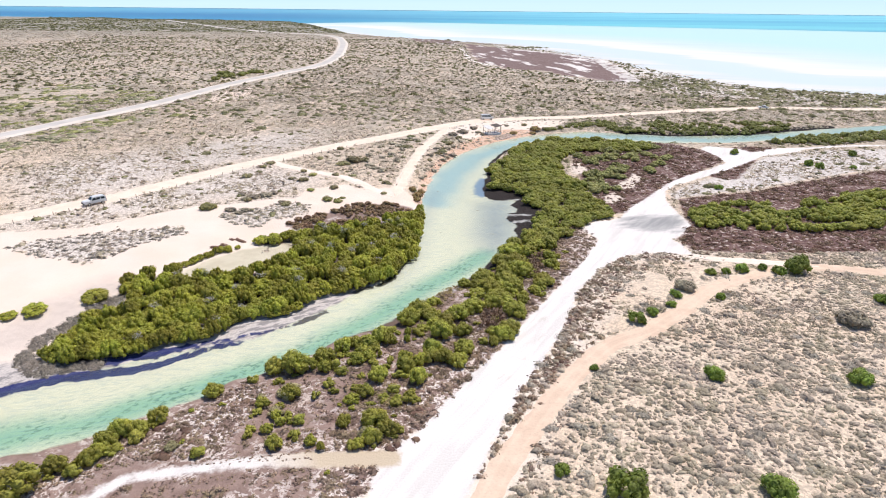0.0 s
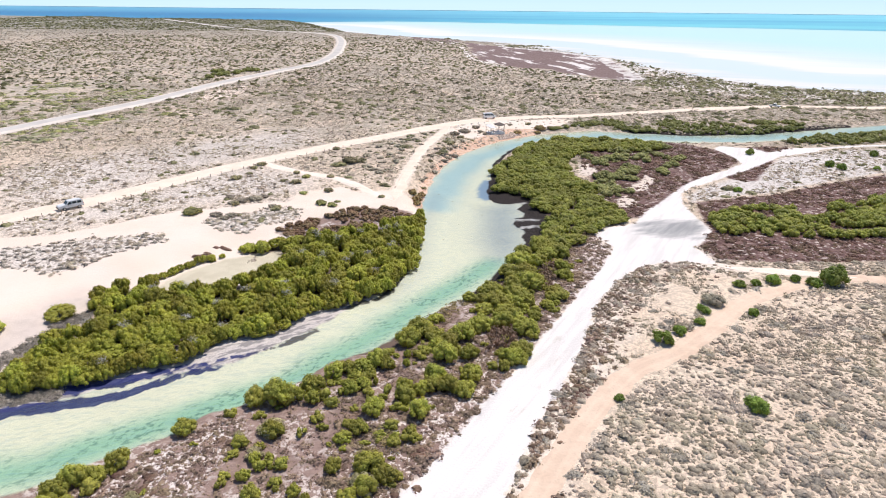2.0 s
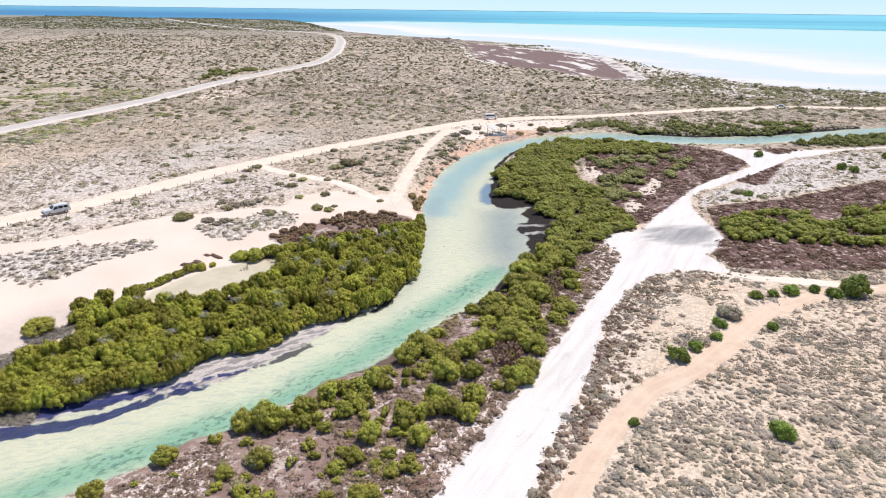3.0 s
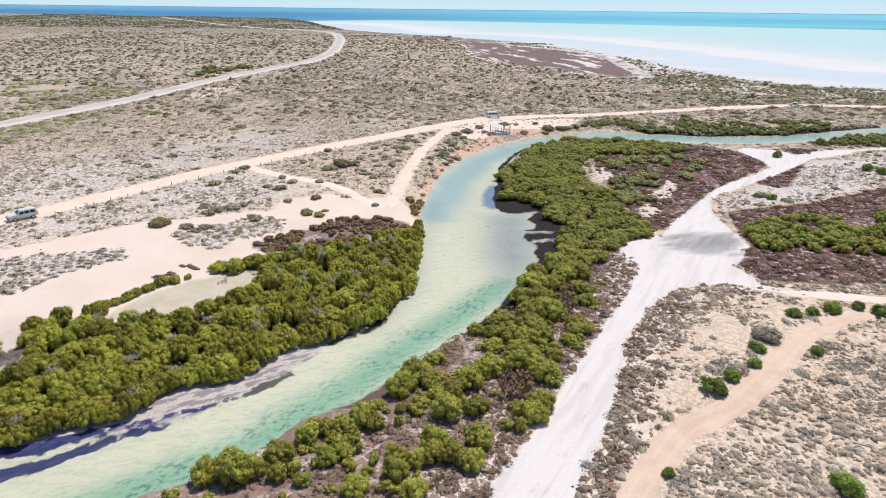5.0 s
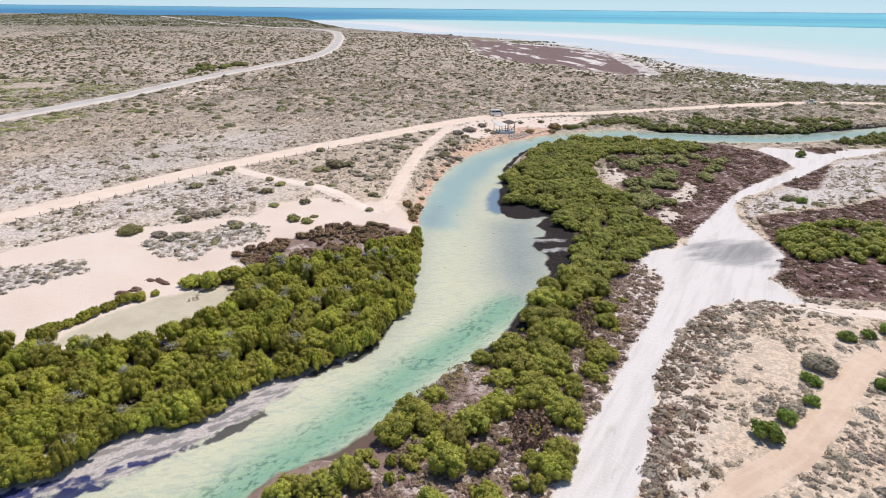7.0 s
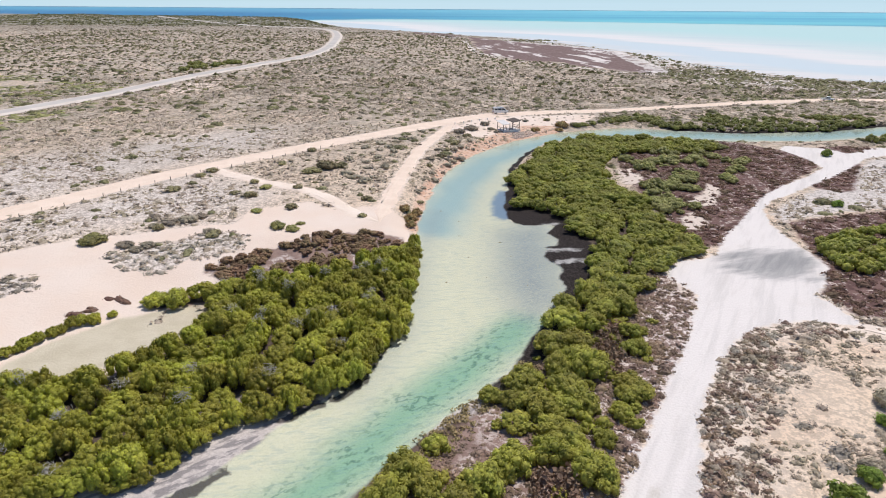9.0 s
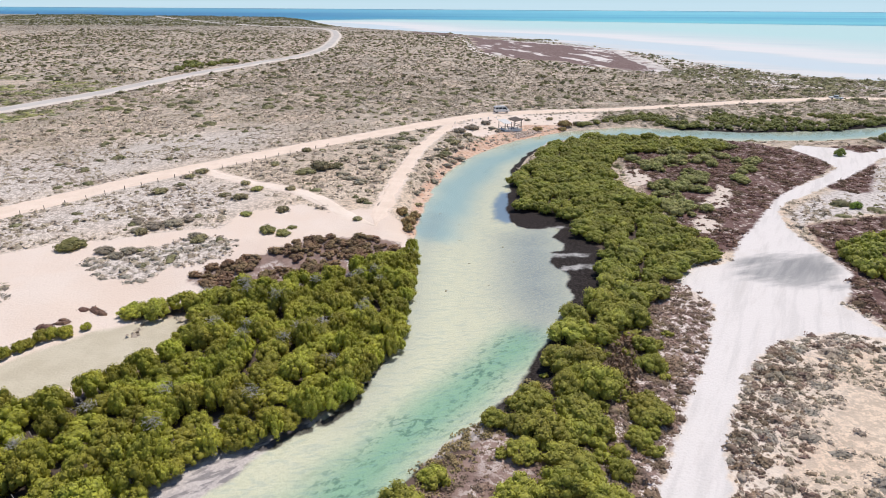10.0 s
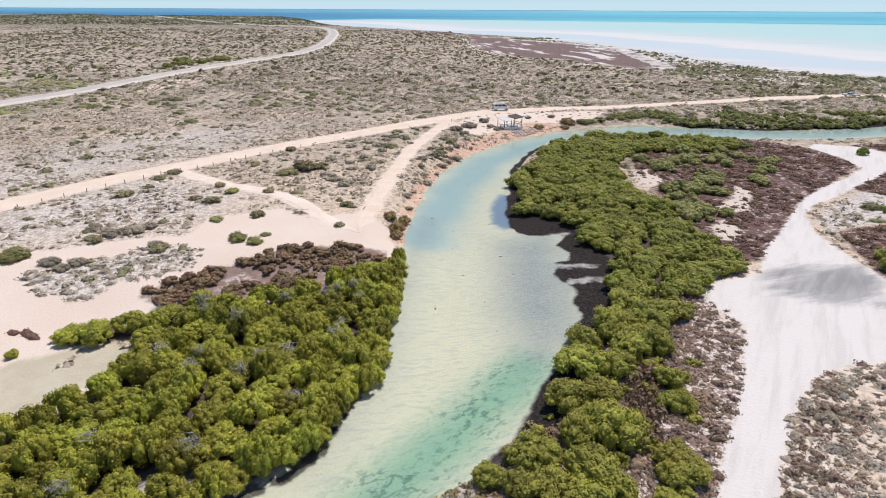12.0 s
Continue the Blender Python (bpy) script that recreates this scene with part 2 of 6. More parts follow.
DAMP_SAND = [(-95, 52), (-68, 65), (-61.5, 73), (-59.5, 82), (-57, 90)]
MUD_RIM = [(12.2, 167.0), (12.6, 173.6), (14.2, 181.3), (17.3, 191.6), (22.4, 203.7)]
# shade below overhanging bushes on the north bank, painted as a black strip
BANK_SHADE = [(70, 231), (89, 229.0), (110, 230.6), (121, 234.5), (138, 241), (160, 249)]
SCRUB_ISLES = [[(-50.3, 123.2), (-45.0, 118.1), (-39.5, 118.2), (-36.7, 122.7), (-30.7, 126.1), (-30.9, 132.1), (-36.9, 133.9), (-42.3, 129.6), (-46.9, 127.6)],
               [(-84.5, 103.5), (-80.9, 107.9), (-68.7, 113.6), (-56, 117), (-51.5, 112.9), (-60.1, 104.2), (-64.2, 96.3), (-72.7, 98.5)]]

# crowns and bushes that stand by themselves: x, y, radius
BANK_A = [(-28.5, 61.0, 1.3), (-32.8, 55.9, 1.3), (-36.9, 52.0, 1.3), (-35.9, 53.3, 1.4), (-34.3, 53.8, 1.2), (-36.6, 50.1, 1.1), (-37.0, 49.0, 1.2), 
          (-39.8, 47.7, 1.4), (-21.6, 58.6, 0.9), (-18.6, 60.4, 1.2), (-19.4, 56.4, 0.7), (-19.8, 54.0, 0.7), (-18.3, 51.6, 1.0), (-14.5, 52.2, 0.7), 
          (-13.2, 51.3, 0.5), (-26.5, 50.0, 0.4), (-11.4, 55.5, 1.0), (-11.0, 59.6, 1.0), (-9.5, 61.1, 1.1), (-8.4, 64.6, 1.4), (-8.0, 55.7, 1.5), 
          (-6.1, 54.3, 1.3), (-7.8, 52.6, 1.2), (-9.2, 51.7, 0.8), (-4.0, 60.7, 0.9), (-3.2, 63.9, 1.4), (-41.9, 44.3, 2.6), (-43.5, 42.2, 2.0)]
BANK_B = [(-5.3, 79.9, 1.7), (-3.7, 82.5, 1.8), (-2.4, 81.0, 1.5), (-0.3, 75.3, 1.7), (2.7, 76.2, 1.3), (-1.5, 70.5, 1.6), (0.2, 68.8, 1.5), 
          (3.0, 71.2, 1.5), (2.1, 68.2, 1.4), (-1.4, 78.2, 1.1), (0.3, 79.2, 1.6), (2.3, 81.1, 1.8), (4.6, 83.7, 1.7), (8.1, 84.8, 1.6), 
          (10.9, 82.8, 1.8), (11.9, 81.8, 1.2), (8.1, 75.5, 1.3), (9.9, 76.8, 1.6), (9.1, 75.1, 1.4), (7.3, 73.5, 0.9), (-8.8, 74.3, 1.5), 
          (-10.7, 72.8, 1.3), (-7.9, 73.6, 1.2), (-12.2, 72.7, 1.2), (-14.0, 71.6, 1.4), (-11.7, 68.9, 0.9), (-10.1, 69.3, 1.0), (-8.7, 69.8, 0.4), 
          (-5.2, 76.0, 0.5), (-5.2, 73.9, 0.5), (-5.2, 69.0, 1.1), (-2.9, 68.4, 1.1), (-19.7, 66.4, 2.1), (-22.2, 66.3, 1.5), (-18.1, 66.6, 1.4), 
          (-16.0, 68.7, 1.6), (-15.6, 66.2, 1.0), (-11.4, 68.2, 1.0), (-5.0, 66.7, 1.4), (-1.7, 68.9, 1.3)]
BANK_C = [(16.3, 106.4, 1.6), (13.7, 107.3, 1.6), (19.6, 111.4, 1.5), (13.1, 99.1, 1.6), (15.6, 99.5, 1.2), (11.1, 102.0, 1.4),
          (12.7, 107.0, 2.0), (13.4, 102.2, 1.6), (10.7, 101.7, 1.8), (13.8, 97.4, 1.8), (10.8, 97.5, 1.4), (10.9, 93.2, 1.8), (12.1, 91.7, 1.5), 
          (10.0, 91.0, 1.5), (7.6, 95.5, 1.3), (5.8, 91.9, 1.2), (3.6, 93.1, 1.0), (5.7, 88.8, 1.2), (8.9, 88.0, 1.4), (17.3, 94.9, 1.3), 
          (16.9, 92.9, 1.2), (15.5, 91.0, 0.8), (19.4, 101.4, 1.1), (20.2, 104.7, 1.2), (20.4, 101.4, 1.1), (14.3, 111.8, 1.5), (17.7, 114.0, 1.9), 
          (18.4, 109.7, 1.8), (21.0, 110.5, 1.6), (-1.6, 86.2, 0.9), (6.8, 94.5, 1.7), (7.5, 91.2, 1.6), (9.9, 86.5, 1.4), (17.9, 93.5, 1.3), 
          (15.4, 90.2, 0.9), (13.1, 86.6, 0.9)]
BUSH_EAST = [(35.4, 65.3, 1.5), (53.9, 64.4, 1.8), (29.6, 79.7, 1.5), (32.7, 82.2, 1.1), (38.7, 88.6, 1.1), (36.6, 84.9, 0.9), (45.8, 88.0, 1.0),
             (64.9, 99.7, 2.7), (61.0, 98.4, 1.4), (54.6, 99.5, 1.4), (51.4, 98.6, 1.0), (48.4, 98.0, 1.1), (58.9, 100.3, 1.0), (18.2, 44.7, 2.5),
             (33.3, 45.2, 1.9), (12.4, 47.8, 1.0), (20.1, 66.9, 0.7), (72.1, 87.4, 1.4), (73.3, 153.3, 1.2), (112.4, 180.4, 1.7), (113.9, 177.0, 1.6),
             (123.7, 176.1, 1.3), (135.0, 194.5, 1.6), (97.0, 196.8, 1.7)]
LOW_BUSH = [(45.3, 187.8), (47.8, 185.2), (45.3, 181.4), (52.6, 182.9), (57.4, 185.6), (59.7, 188.3), (52.1, 174.6), (54.0, 173.6), (50.9, 170.5), (49.1, 171.2),
            (46.3, 168.0), (44.3, 166.9), (41.6, 163.9), (43.2, 162.1), (45.5, 164.0), (47.7, 164.1), (40.3, 154.3), (42.0, 152.6), (40.7, 150.2), (43.1, 151.2),
            (53.6, 189.4), (64.7, 192.6), (63.6, 198.4), (71.8, 205.0), (55.9, 197.1), (66, 180), (61, 172), (70, 186)]
TUFTS = [(-31.9, 54.0), (-30.3, 49.9), (-28.5, 52.5), (-23.2, 59.1), (-28.5, 54.8), (-2.8, 57.2), (-3.5, 53.2), (-5.7, 51.9), (15.0, 67.6), (13.9, 65.6),
         (16.7, 69.3), (10.6, 60.2), (9.2, 57.9), (14.4, 66.6), (15.9, 68.4), (-43.0, 112.0), (-41.6, 111.6), (-45.3, 108.7), (-43.5, 108.9)]
PALE_TUFTS = [(-19.0, 61.1, 1.6), (-8.0, 53.1, 1.5), (-19.6, 57.1, 1.1), (-29.4, 51.2, 0.9), (-22.3, 60.0, 0.7)]
BUSH_GREY = [(41.3, 91.7, 1.9), (62.8, 80.2, 2.6), (34.0, 83.5, 1.1)]
BUSH_WEST = [(-56.5, 85.1, 2.8), (-62.6, 79.9, 2.3), (-65.2, 77.7, 1.6), (-55.2, 129.8, 1.3), (-53.8, 127.7, 2.1), (-37.1, 131.3, 1.5), (-28.1, 135.2, 1.5),
             (-25.5, 134.2, 1.3), (-24.8, 137.0, 0.8), (-46.7, 133.7, 1.2), (-28.3, 144.7, 1.3), (-33.7, 142.5, 1.1), (-37.5, 151.0, 1.6), (-40.8, 152.5, 1.2),
             (-36.1, 156.4, 1.4), (-39.3, 159.8, 1.1), (-29.9, 156.6, 1.2), (-53.4, 154.3, 1.7), (-15.7, 150.6, 1.3), (-27.1, 171.9, 2.7), (-29.6, 168.4, 2.2),
             (-24.1, 173.3, 1.8), (-33.7, 187.3, 1.4), (-30.0, 187.5, 1.0), (-37.6, 173.8, 0.8), (-50.7, 167.9, 1.6), (-51.6, 163.9, 1.1), (-6.0, 153.9, 0.9),
             (-2.0, 186.1, 1.4), (-4.9, 177.0, 0.9), (-15.3, 141.2, 1.0)]
BUSH_ISLE = [(-49.5, 138.5, 1.8), (-45.9, 136.3, 2.0), (-43.3, 137.5, 2.2), (-42.1, 139.2, 1.6), (-48.0, 134.6, 1.3), (-38.3, 132.8, 1.4), (-48.4, 126.5, 1.9), (-46.0, 124.9, 1.5), (-45.0, 126.6, 1.7)]
BUSH_BEND = [(10.7, 228.3, 1.8), (12.0, 221.3, 1.3), (6.2, 220.3, 2.5), (2.7, 214.5, 2.1), (4.7, 209.3, 1.5), (1.2, 199.6, 1.6), (-1.1, 192.2, 1.2),
             (13.5, 217.3, 1.2), (25.6, 223.8, 1.6), (33.4, 227.4, 1.5), (35.1, 231.1, 2.2), (39.0, 233.1, 1.7), (24.3, 237.4, 1.2), (31.5, 240.7, 1.3)]
BUSH_BROWN = [(-8.4, 146.3, 1.2), (-7.2, 143.2, 1.4), (-6.2, 147.1, 1.2), (-6.9, 140.8, 1.0)]


# ---- plan arithmetic ----
def smooth(a, b, v):
    t = np.clip((v - a) / (b - a), 0, 1)
    return t * t * (3 - 2 * t)


def hash_grid(i, j, seed):
    h = np.sin(i * 127.1 + j * 311.7 + seed * 74.7) * 43758.5453
    return h - np.floor(h)


def wobble(x, y, size, seed=0):
    """Smooth noise from -1 to 1 with cells of that size."""
    u, v = x / size, y / size
    i, j = np.floor(u), np.floor(v)
    a, b = u - i, v - j
    a, b = a * a * (3 - 2 * a), b * b * (3 - 2 * b)
    n = ((hash_grid(i, j, seed) * (1 - a) + hash_grid(i + 1, j, seed) * a) * (1 - b)
         + (hash_grid(i, j + 1, seed) * (1 - a) + hash_grid(i + 1, j + 1, seed) * a) * b)
    return n * 2 - 1


def line_distance(x, y, line, closed=False):
    pts = np.array(line, float)
    nxt = np.roll(pts, -1, 0) if closed else pts[1:]
    best = np.full(np.shape(x), 1e9)
    for (ax, ay), (bx, by) in zip(pts, nxt):
        dx, dy = bx - ax, by - ay
        t = np.clip(((x - ax) * dx + (y - ay) * dy) / (dx * dx + dy * dy + 1e-9), 0, 1)
        best = np.minimum(best, (x - ax - t * dx) ** 2 + (y - ay - t * dy) ** 2)
    return np.sqrt(best)


def inside(x, y, outline):
    """Signed distance to an outline, positive inside."""
    pts = np.array(outline, float)
    odd = np.zeros(np.shape(x), bool)
    for (ax, ay), (bx, by) in zip(pts, np.roll(pts, -1, 0)):
        cross = (ay > y) != (by > y)
        odd ^= cross & (x < (bx - ax) * (y - ay) / (by - ay + 1e-12) + ax)
    return np.where(odd, 1, -1) * line_distance(x, y, outline, True)


def curve_points(line, step):
    """A smooth line through the points (Catmull-Rom), resampled at even steps."""
    p = np.array([line[0], *line, line[-1]], float)
    out = []
    for k in range(1, len(p) - 2):
        t = np.linspace(0, 1, 24, endpoint=False)[:, None]
        a, b, c, d = p[k - 1], p[k], p[k + 1], p[k + 2]
        out.append(0.5 * (2 * b + (c - a) * t + (2 * a - 5 * b + 4 * c - d) * t**2 + (3 * b - a - 3 * c + d) * t**3))
    out = np.concatenate([*out, p[-1:]])
    s = np.r_[0, np.cumsum(np.hypot(*np.diff(out, axis=0).T))]
    at = np.linspace(0, s[-1], max(2, int(s[-1] / step) + 1))
    return np.stack([np.interp(at, s, out[:, 0]), np.interp(at, s, out[:, 1])], 1)


WATER = CREEK + CREEK_EAST


def creek_edge(x, y):
    return inside(x, y, WATER) + 0.5 * wobble(x, y, 3.1, 3) + 0.25 * wobble(x, y, 1.1, 4)


def height(x, y, edge=None):
    """The lie of the land, with the creek's bed and the low tidal flats cut into it."""
    x, y = np.asarray(x, float), np.asarray(y, float)
    edge = creek_edge(x, y) if edge is None else edge
    rise = smooth(0, 1, (0.05 * y + 40 - x) / (0.15 * y + 60))
    far = smooth(150, 900, y)
    z = 0.7 + 0.0097 * np.maximum(y, 0) * rise
    z = z + (0.10 + 0.4 * far * rise) * wobble(x, y, 14 + 0 * x, 7) + far * rise * 0.9 * wobble(x, y, 130, 8) + 0.05 * wobble(x, y, 2.2, 9)
    on_land = inside(x, y, LAND)
    z = np.where(on_land > 0, 0.2 + (z - 0.2) * smooth(0, 30 + 0.04 * np.maximum(y, 0), on_land), 0.2)
    low = np.maximum.reduce([inside(x, y, o) for o in (GROVE, POND, MUDFLAT, SALT, THICKET, DARK)])
    z = 0.32 + (z - 0.32) * smooth(0, 14, -low) + 0.04 * wobble(x, y, 2.2, 9) * (low > 0)
    bank = 0.04 + (z - 0.04) * smooth(0, 5, -edge)
    bed = -np.minimum(0.10 + 0.10 * np.maximum(edge, 0), 0.75)
    return np.where(edge > 0, bed * smooth(0, 0.6, edge) + 0.04 * (1 - smooth(0, 0.6, edge)), bank)


# ---- materials ----
class Graph:
    """A small hand for wiring node materials."""

    def __init__(self, name):
        self.mat = bpy.data.materials.new(name)
        self.mat.use_nodes = True
        self.tree = self.mat.node_tree
        self.shader = self.tree.nodes["Principled BSDF"]

    def node(self, kind):
        return self.tree.nodes.new(kind)

    def plug(self, socket, value):
        if isinstance(value, (int, float)):
            socket.default_value = value
        elif isinstance(value, tuple):
            socket.default_value = (*value, 1.0) if len(value) == 3 and socket.type == "RGBA" else value
        else:
            self.tree.links.new(value, socket)

    def math(self, op, a, b=0.0, c=0.0, clamp=False):
        n = self.node("ShaderNodeMath")
        n.operation, n.use_clamp = op, clamp
        for socket, value in zip(n.inputs, (a, b, c)):
            self.plug(socket, value)
        return n.outputs[0]

    def place(self, stretch=None):
        p = self.node("ShaderNodeNewGeometry").outputs["Position"]
        if stretch:
            m = self.node("ShaderNodeMapping")
            self.plug(m.inputs["Vector"], p)
            m.vector_type = "TEXTURE"
            m.inputs["Rotation"].default_value = (0, 0, radians(stretch[0]))
            m.inputs["Scale"].default_value = stretch[1:]
            p = m.outputs[0]
        return p

    def noise(self, size, detail=3.0, rough=0.55, where=None, warp=0.0):
        n = self.node("ShaderNodeTexNoise")
        self.plug(n.inputs["Vector"], self.place() if where is None else where)
        n.inputs["Scale"].default_value = 1.0 / size
        n.inputs["Detail"].default_value = detail
        n.inputs["Roughness"].default_value = rough
        n.inputs["Distortion"].default_value = warp
        return n.outputs["Fac"]

    def cells(self, size, feature="F1", where=None):
        n = self.node("ShaderNodeTexVoronoi")
        n.feature = feature
        self.plug(n.inputs["Vector"], self.place() if where is None else where)
        n.inputs["Scale"].default_value = 1.0 / size
        return n.outputs["Distance"]

    def fade(self, value, low, high, a=0.0, b=1.0):
        n = self.node("ShaderNodeMapRange")
        n.interpolation_type = "SMOOTHSTEP"
        self.plug(n.inputs["Value"], value)
        for key, v in (("From Min", low), ("From Max", high), ("To Min", a), ("To Max", b)):
            n.inputs[key].default_value = v
        return n.outputs[0]

    def mix(self, fac, a, b):
        n = self.node("ShaderNodeMix")
        n.data_type = "RGBA"
        self.plug(n.inputs[0], fac)
        self.plug(n.inputs[6], a)
        self.plug(n.inputs[7], b)
        return n.outputs[2]

    def tint(self, colour, hue=0.5, sat=1.0, value=1.0):
        n = self.node("ShaderNodeHueSaturation")
        self.plug(n.inputs["Color"], colour)
        self.plug(n.inputs["Hue"], hue)
        self.plug(n.inputs["Saturation"], sat)
        self.plug(n.inputs["Value"], value)
        return n.outputs[0]

    def zone(self, name):
        n = self.node("ShaderNodeAttribute")
        n.attribute_name = name
        return n.outputs["Fac"]

    def bump(self, value, strength, distance):
        n = self.node("ShaderNodeBump")
        self.plug(n.inputs["Height"], value)
        n.inputs["Strength"].default_value, n.inputs["Distance"].default_value = strength, distance
        self.plug(self.shader.inputs["Normal"], n.outputs[0])
        return n.outputs[0]

    def done(self, colour=None, rough=0.9, metal=0.0, spec=None):
        if colour is not None:
            self.plug(self.shader.inputs["Base Color"], colour)
        self.plug(self.shader.inputs["Roughness"], rough)
        self.plug(self.shader.inputs["Metallic"], metal)
        if spec is not None:
            self.shader.inputs["Specular IOR Level"].default_value = spec
        return self.mat


def ground_material():
    g = Graph("ground")
    fine, mid, wide = g.noise(0.25, 4), g.noise(1.3, 4), g.noise(9, 3)
    vast = g.noise(70, 4, 0.6)
    rag = g.math("ADD", g.math("MULTIPLY_ADD", mid, 2.4, -1.2), g.math("MULTIPLY_ADD", fine, 0.8, -0.4))

    def inside_of(name, soft=0.4, raggedness=1.0):
        d = g.math("MULTIPLY_ADD", rag, raggedness, g.zone(name))
        return g.fade(d, -soft, soft)

    # scrub country: pale sand, leaf litter and low herbs between the bushes
    sand = g.mix(g.fade(wide, 0.3, 0.7), (0.79, 0.62, 0.47), (0.80, 0.66, 0.52))
    sand = g.mix(g.fade(g.zone("chalk"), -8.0, 12.0), sand, (0.78, 0.71, 0.65))
    sand = g.mix(g.fade(fine, 0.35, 0.75, 0, 0.35), sand, (0.44, 0.34, 0.26))
    streak = g.noise(0.8, 5, 0.65)
    crumbs = g.fade(g.noise(0.42, 4, 0.7), 0.50, 0.57)
    litter = g.math("MULTIPLY", g.math("MAXIMUM", g.fade(streak, 0.49, 0.57), crumbs), g.fade(g.noise(5, 2), 0.25, 0.6, 0.55, 1.0))
    soil = g.mix(g.math("MULTIPLY", litter, g.zone("cover")), sand, g.mix(g.fade(mid, 0.3, 0.7), (0.25, 0.205, 0.165), (0.35, 0.285, 0.23)))
    stipple = g.math("MULTIPLY", g.fade(g.noise(1.7, 4, 0.6), 0.50, 0.56), 0.8)
    soil = g.mix(g.math("MULTIPLY", g.math("MULTIPLY", stipple, g.fade(g.zone("chalk"), -8.0, 12.0, 1.0, 0.45)), g.zone("heath")), soil, (0.28, 0.25, 0.21))
    heath = g.mix(g.fade(g.noise(4.0, 3), 0.35, 0.65), (0.40, 0.355, 0.30), (0.25, 0.23, 0.18))
    soil = g.mix(g.math("MULTIPLY", g.fade(g.noise(22, 5, 0.65), 0.38, 0.60, 0.0, 0.6), g.zone("heath")), soil, heath)
    soil = g.mix(g.math("MULTIPLY", g.fade(vast, 0.56, 0.7, 0, 0.28), g.zone("heath")), soil, (0.46, 0.31, 0.22))
    soil = g.mix(g.math("MULTIPLY", g.fade(g.noise(3.2, 5, 0.7), 0.54, 0.61, 0, 0.44), g.zone("heath")), soil, (0.78, 0.67, 0.57))
    stony = g.mix(g.fade(g.noise(0.55, 4, 0.65, g.place((0, 1.8, 0.8, 1))), 0.50, 0.58, 0, 0.85), (0.67, 0.615, 0.575), (0.34, 0.295, 0.26))
    soil = g.mix(inside_of("pale", 1.0, 1.5), soil, stony)
    far_green = g.mix(g.fade(g.noise(9, 4, 0.65), 0.40, 0.58), (0.40, 0.36, 0.31), (0.20, 0.20, 0.155))
    soil = g.mix(g.math("MULTIPLY", g.zone("hill"), 0.9), soil, far_green)
    # bare beach sand
    beach = g.mix(g.fade(wide, 0.3, 0.7), (0.77, 0.63, 0.525), (0.785, 0.67, 0.58))
    beach = g.mix(g.fade(fine, 0.5, 0.8, 0, 0.25), beach, (0.55, 0.44, 0.35))
    soil = g.mix(inside_of("sand", 0.5), soil, beach)
    salty = g.fade(g.math("MULTIPLY_ADD", g.math("ADD", wide, -0.5), 8.0, g.zone("salty")), -8.0, -1.0)
    soil = g.mix(g.math("MULTIPLY", salty, g.fade(mid, 0.3, 0.55, 0.4, 1.0)), soil, (0.775, 0.675, 0.58))
    soil = g.mix(g.fade(g.math("MULTIPLY_ADD", g.math("ADD", wide, -0.5), 6.0, g.zone("tideline")), -3.5, 2.5, 0, 0.85), soil, g.mix(g.fade(mid, 0.35, 0.65), (0.56, 0.475, 0.42), (0.62, 0.53, 0.47)))
    # brown samphire mud with salt veins
    ridge = g.math("ABSOLUTE", g.math("ADD", g.noise(2.6, 6, 0.68, None, 0.15), -0.5))
    vein = g.math("MAXIMUM", g.fade(ridge, 0.035, 0.012), g.fade(g.noise(0.55, 5, 0.65), 0.53, 0.60))
    crust = g.fade(g.math("MULTIPLY_ADD", g.math("ADD", wide, -0.5), 4.0, g.zone("crust")), -1.0, 1.5)
    mud = g.mix(g.fade(mid, 0.3, 0.7), (0.235, 0.162, 0.137), (0.325, 0.23, 0.195))
    mud = g.mix(g.fade(fine, 0.55, 0.75, 0, 0.6), mud, (0.18, 0.125, 0.10))
    mud = g.mix(g.math("MULTIPLY", vein, g.math("MAXIMUM", g.fade(g.noise(6, 3), 0.44, 0.58, 0.0, 0.7), crust)), mud, (0.74, 0.66, 0.61))
    mud = g.mix(g.fade(g.math("MULTIPLY_ADD", rag, 0.22, g.zone("trail")), -0.12, 0.16, 0, 0.75), mud, (0.72, 0.62, 0.55))
    mud = g.mix(g.fade(g.zone("brink"), -0.6, 0.3), mud, (0.15, 0.105, 0.085))
    soil = g.mix(inside_of("mud", 0.5), soil, mud)
    soil = g.mix(g.fade(g.math("MULTIPLY_ADD", rag, 0.6, g.zone("floor")), 0.3, 1.3), soil, (0.105, 0.08, 0.065))
    red = g.mix(g.fade(mid, 0.35, 0.65), (0.115, 0.066, 0.06), (0.20, 0.125, 0.11))
    red = g.mix(g.fade(g.noise(0.9, 5, 0.7), 0.545, 0.61, 0, 0.85), red, (0.62, 0.53, 0.47))
    soil = g.mix(inside_of("red", 0.7), soil, red)
    soil = g.mix(inside_of("clearing", 0.5, 1.2), soil, g.mix(g.fade(fine, 0.5, 0.7, 0, 0.6), (0.70, 0.60, 0.52), (0.50, 0.41, 0.34)))
    # salt
    drag = g.noise(0.9, 5, 0.6, g.place((57, 9.0, 1.0, 1)), 0.3)
    salt = g.mix(g.fade(drag, 0.5, 0.75, 0, 0.28), (0.755, 0.71, 0.68), (0.54, 0.49, 0.45))
    salt = g.mix(g.fade(wide, 0.6, 0.75, 0, 0.4), salt, (0.66, 0.60, 0.54))
    smear = g.noise(2.4, 4, 0.6, g.place((60, 7.0, 0.7, 1)), 0.2)
    salt = g.mix(g.fade(smear, 0.48, 0.64, 0, 0.34), salt, (0.53, 0.50, 0.475))
